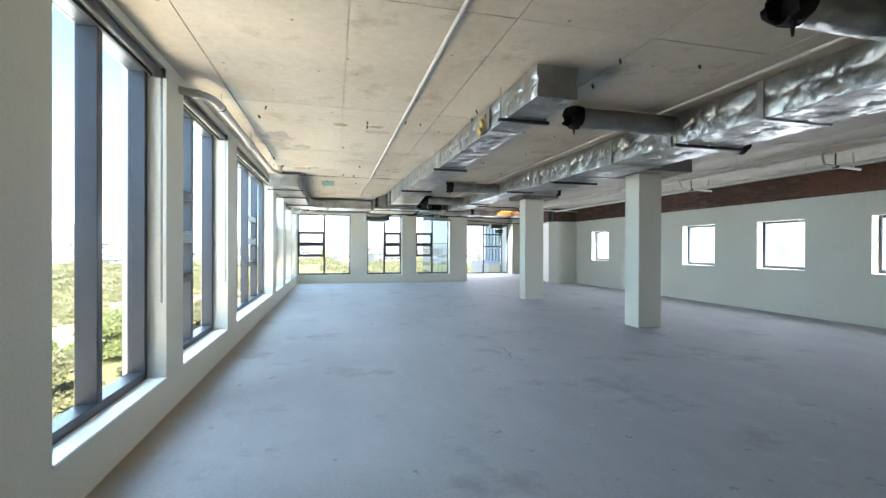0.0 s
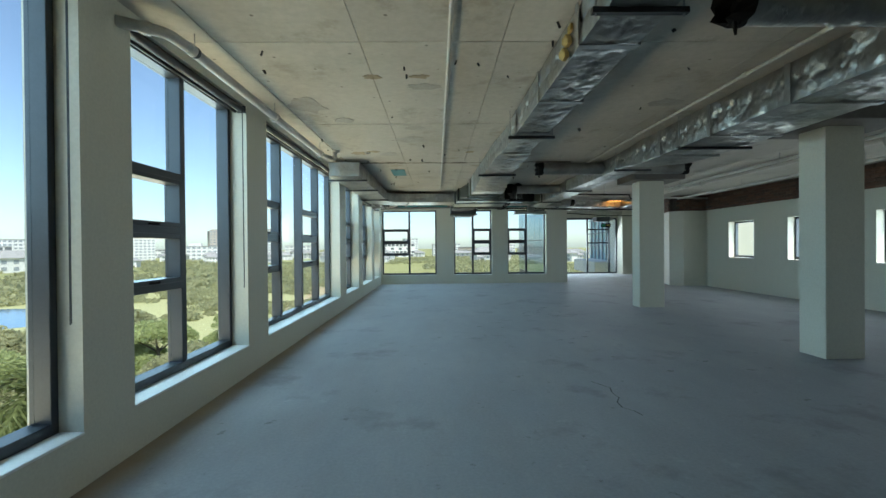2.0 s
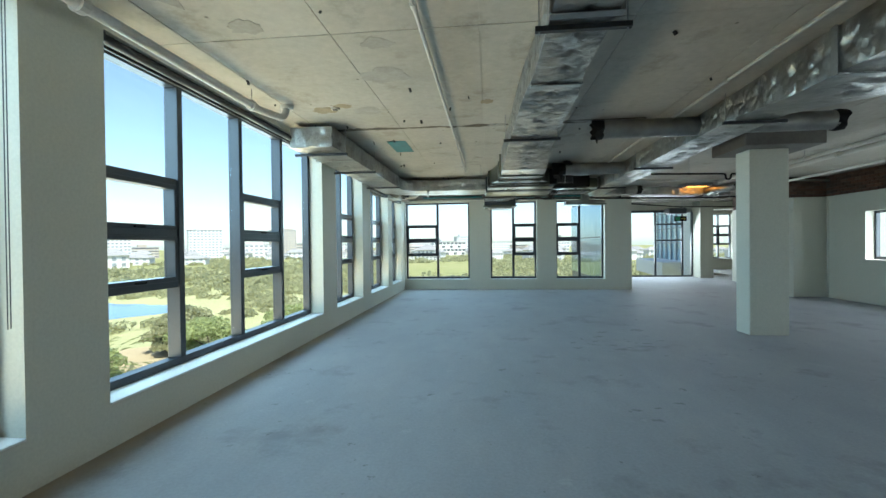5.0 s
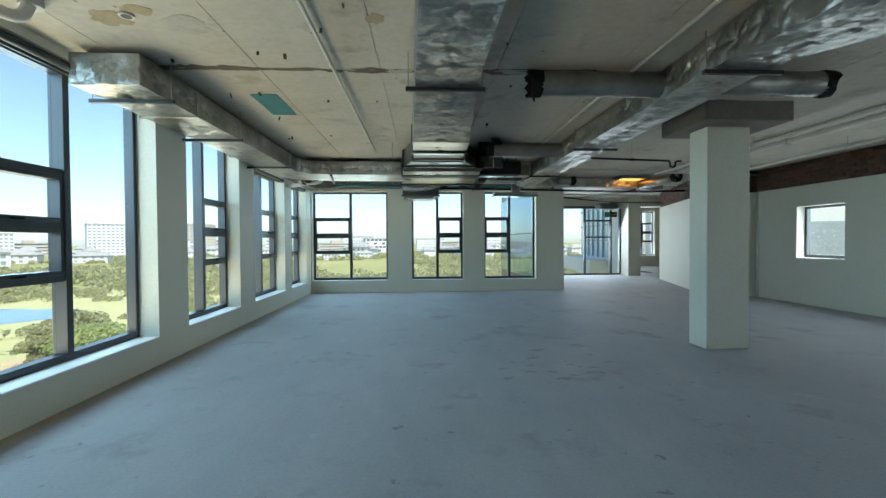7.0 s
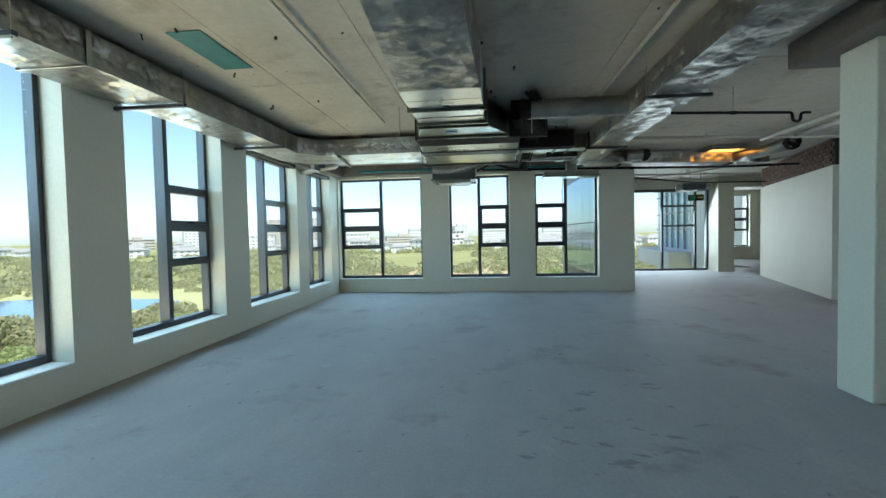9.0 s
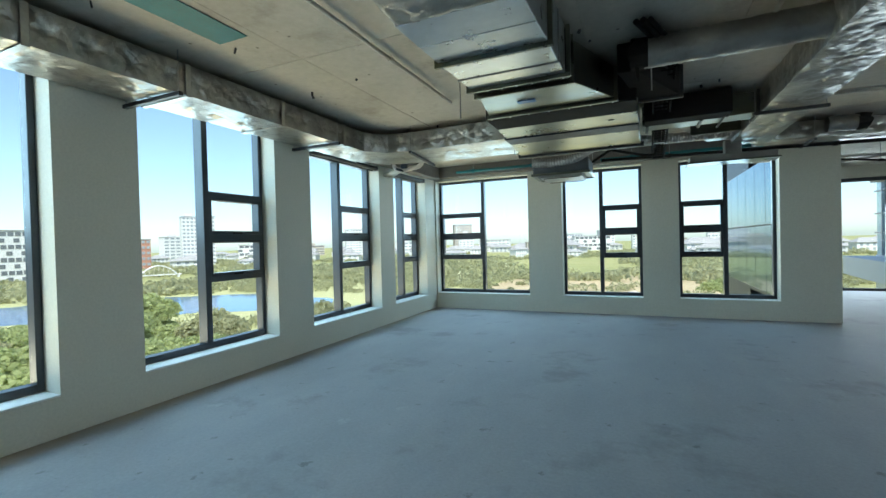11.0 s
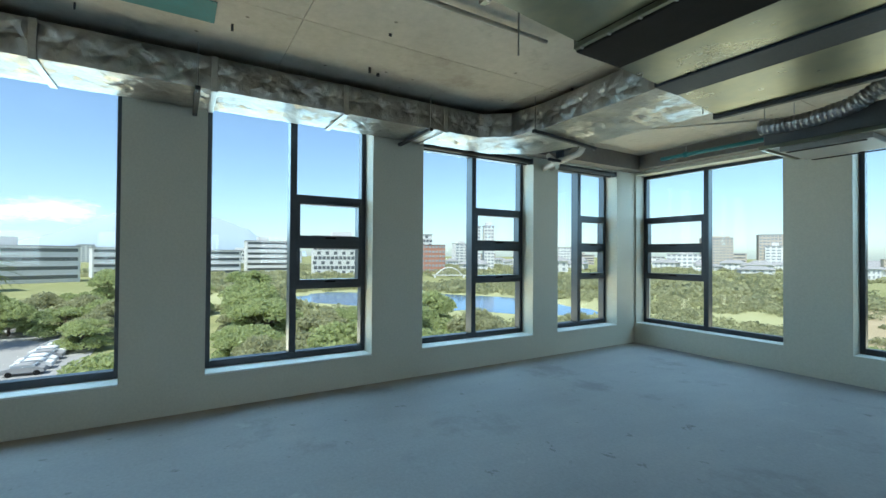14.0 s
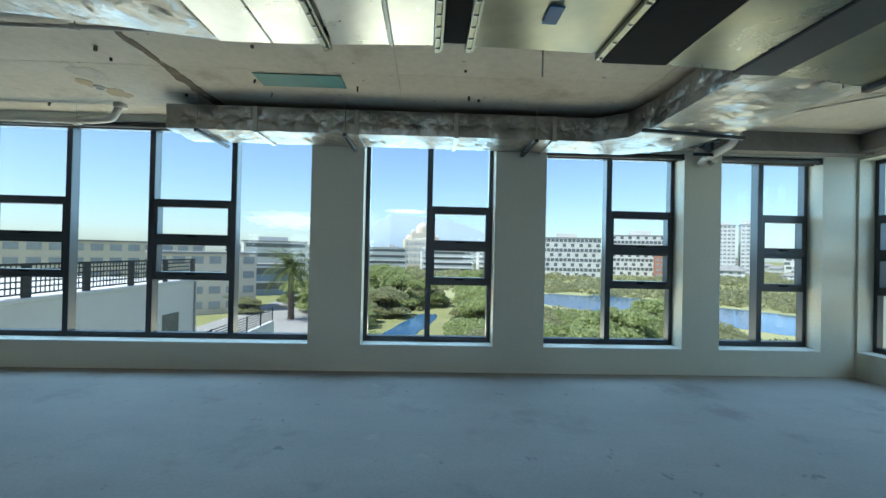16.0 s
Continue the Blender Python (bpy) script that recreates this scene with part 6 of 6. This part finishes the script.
tagged(part("mesh_bars", bm, DARKSTEEL, rail), kind="stuff")
p = thing("pergola", "grey steel pergola post and beam on the terrace", "pergola")
part("post", boxes((-10.5, -10.2, -0.65, -0.4, TZ - 0.16, 2.72), bevel=0.02), ROOF, p)
part("beam", boxes((-10.5, -3.0, -0.65, -0.4, 2.72, 2.92), bevel=0.02), ROOF, p)
part("post", boxes((-3.3, -3.0, -0.65, -0.4, TZ - 0.16, 2.72), bevel=0.02), ROOF, p)
# ramp wall with rails beyond the terrace
r = thing("ramp_wall", "grey ramp wall with a horizontal-bar steel railing", "ramp")
part("wall", boxes((-38, -22.8, -0.7, -0.4, GROUND, -5.4), bevel=0.02), RENDERWALL, r)
for k in range(6):
    part("rail_bar", boxes((-38, -22.8, -0.58, -0.54, -5.2 + 0.2 * k, -5.14 + 0.2 * k)), DARKSTEEL, r)
for k in range(6):
    part("post", boxes((-38 + 3 * k, -37.9 + 3 * k, -0.6, -0.52, -5.4, -4.1)), DARKSTEEL, r)
# arched white footbridge over the reeds
x, y = at(57.7, 290)
o = thing("footbridge", "white arched footbridge far beyond the pond", "bridge")
part("deck", boxes((-11, 11, -1.2, 1.2, 1.4, 1.9), bevel=0.05), RENDERWALL, o)
for yy in (-1.1, 1.1):
    pts = [(-9 + 1.5 * k, yy, 1.6 + 5.2 * (1 - ((-9 + 1.5 * k) / 9) ** 2)) for k in range(13)]
    part("arch", pipe_bm(pts, 0.32, 8), RENDERWALL, o)
for k in range(7):
    xx = -6.6 + 2.2 * k
    part("hanger_rod", boxes((xx - 0.06, xx + 0.06, -1.15, -1.05, 1.9, 1.6 + 5.0 * (1 - (xx / 9) ** 2))), RENDERWALL, o)
for xx in (-9.5, 9.5):
    part("pier", boxes((xx - 0.6, xx + 0.6, -1.1, 1.1, 0, 1.4)), RENDERWALL, o)
o.matrix_basis = pose(x, y, GROUND, 0, 0, 62)

# parked cars in the yard
def car(x, y, rz, paint, label):
    c = thing("car", label, "car", group="parked cars")
    bm = bmesh.new()
    prof = ((-2.1, 0.35), (-2.15, 0.8), (-1.9, 0.95), (-1.2, 1.0), (-0.7, 1.42), (0.7, 1.45), (1.4, 1.0), (2.05, 0.85), (2.15, 0.35))
    L, R = [bm.verts.new((px, -0.85, pz)) for px, pz in prof], [bm.verts.new((px, 0.85, pz)) for px, pz in prof]
    bm.faces.new(L), bm.faces.new(R[::-1])
    for i in range(len(prof)):
        j = (i + 1) % len(prof)
        bm.faces.new((L[i], L[j], R[j], R[i]))
    bmesh.ops.bevel(bm, geom=bm.edges[:], offset=0.06, segments=1, affect="EDGES")
    part("body", bm, paint, c)
    part("windscreen", boxes((-1.1, 1.2, -0.87, 0.87, 1.02, 1.30)), FARGLASS, c)
    for wx in (-1.3, 1.35):
        for wy in (-0.8, 0.8):
            bm = bmesh.new()
            tube_between(bm, (wx, wy - 0.1, 0.33), (wx, wy + 0.1, 0.33), 0.33, 14)
            part("wheel", bm, BLACK, c)
    c.matrix_basis = pose(x, y, GROUND + 0.07, 0, 0, rz)


for i in range(7):
    car(-70 - 2.9 * i, -3.2 + 0.2 * (i % 2), 88, RENDERWALL if i % 3 else ROOF, "white parked car in the yard" if i % 3 else "grey parked car in the yard")
# small shelter in the scrub
s = thing("gazebo", "small open shelter with a tan pitched roof in the scrub", "shelter")
bm = bmesh.new()
lo = [bm.verts.new(q) for q in ((-3, -3, 2.6), (3, -3, 2.6), (3, 3, 2.6), (-3, 3, 2.6))]
ap = bm.verts.new((0, 0, 4.0))
for i in range(4):
    bm.faces.new((lo[i], lo[(i + 1) % 4], ap))
bm.faces.new(lo[::-1])
part("roof", bm, TANWALL, s)
for q in ((-2.6, -2.6), (2.6, -2.6), (2.6, 2.6), (-2.6, 2.6)):
    part("post", boxes((q[0] - 0.1, q[0] + 0.1, q[1] - 0.1, q[1] + 0.1, 0, 2.6)), BARK, s)
s.matrix_basis = pose(2.5, 115, GROUND, 0, 0, 20)
# adjoining office wing beyond the glazed screen
wing = thing("office_wing", "white office wing with teal glazing beyond the screen", "building")
TEALGLASS, nt, bs = material("teal_glazing")
bs.inputs["Base Color"].default_value = (0.52, 0.70, 0.72, 1)
bs.inputs["Metallic"].default_value, bs.inputs["Roughness"].default_value = 0.05, 0.12
# local x runs along the front, away from the screen; the front faces local +y
part("wall", boxes((0, 6.6, -0.8, 0, GROUND, 0.45), (0, 6.6, -0.8, -0.3, 0.45, 6.5)), RENDERWALL, wing)
part("parapet", boxes((-0.2, 7.0, 0.0, 1.1, -0.5, 0.38), bevel=0.02), RENDERWALL, wing)
for k in range(6):
    for z0, z1 in ((0.45, 1.45), (1.52, 2.35), (2.42, 3.4), (3.47, 4.4), (4.47, 6.4)):
        part("pane", boxes((1.1 * k + 0.05, 1.1 * k + 1.05, -0.1, -0.05, z0, z1)), TEALGLASS, wing)
    part("mullion", boxes((1.1 * k - 0.05, 1.1 * k + 0.05, -0.12, 0.06, 0.45, 6.4)), FARGLASS, wing)
for z in (1.485, 2.385, 3.435, 4.435):
    part("transom", boxes((0, 6.6, -0.12, 0.03, z - 0.035, z + 0.035)), FARGLASS, wing)
wing.matrix_basis = pose(12.95, 31.45, 0, 0, 0, 83)

# pale neighbour seen through the small windows
n = thing("office_building", "long plain pale rendered neighbour block beyond the small windows", "building")
part("wall", boxes((-45, 45, -7, 7, 0, 26)), RENDERWALL, n)
part("coping", boxes((-45.3, 45.3, -7.3, 7.3, 26, 26.6)), RENDERWALL, n)
for k in range(7):
    part("window", boxes((-43 + 13 * k, -38.4 + 13 * k, -7.06, -6.9, 13.2, 17.4)), FARGLASS, n)
    part("sill", boxes((-43.2 + 13 * k, -38.2 + 13 * k, -7.2, -6.95, 12.95, 13.2)), RENDERWALL, n)
n.matrix_basis = pose(75, 48, GROUND, 0, 0, -25)
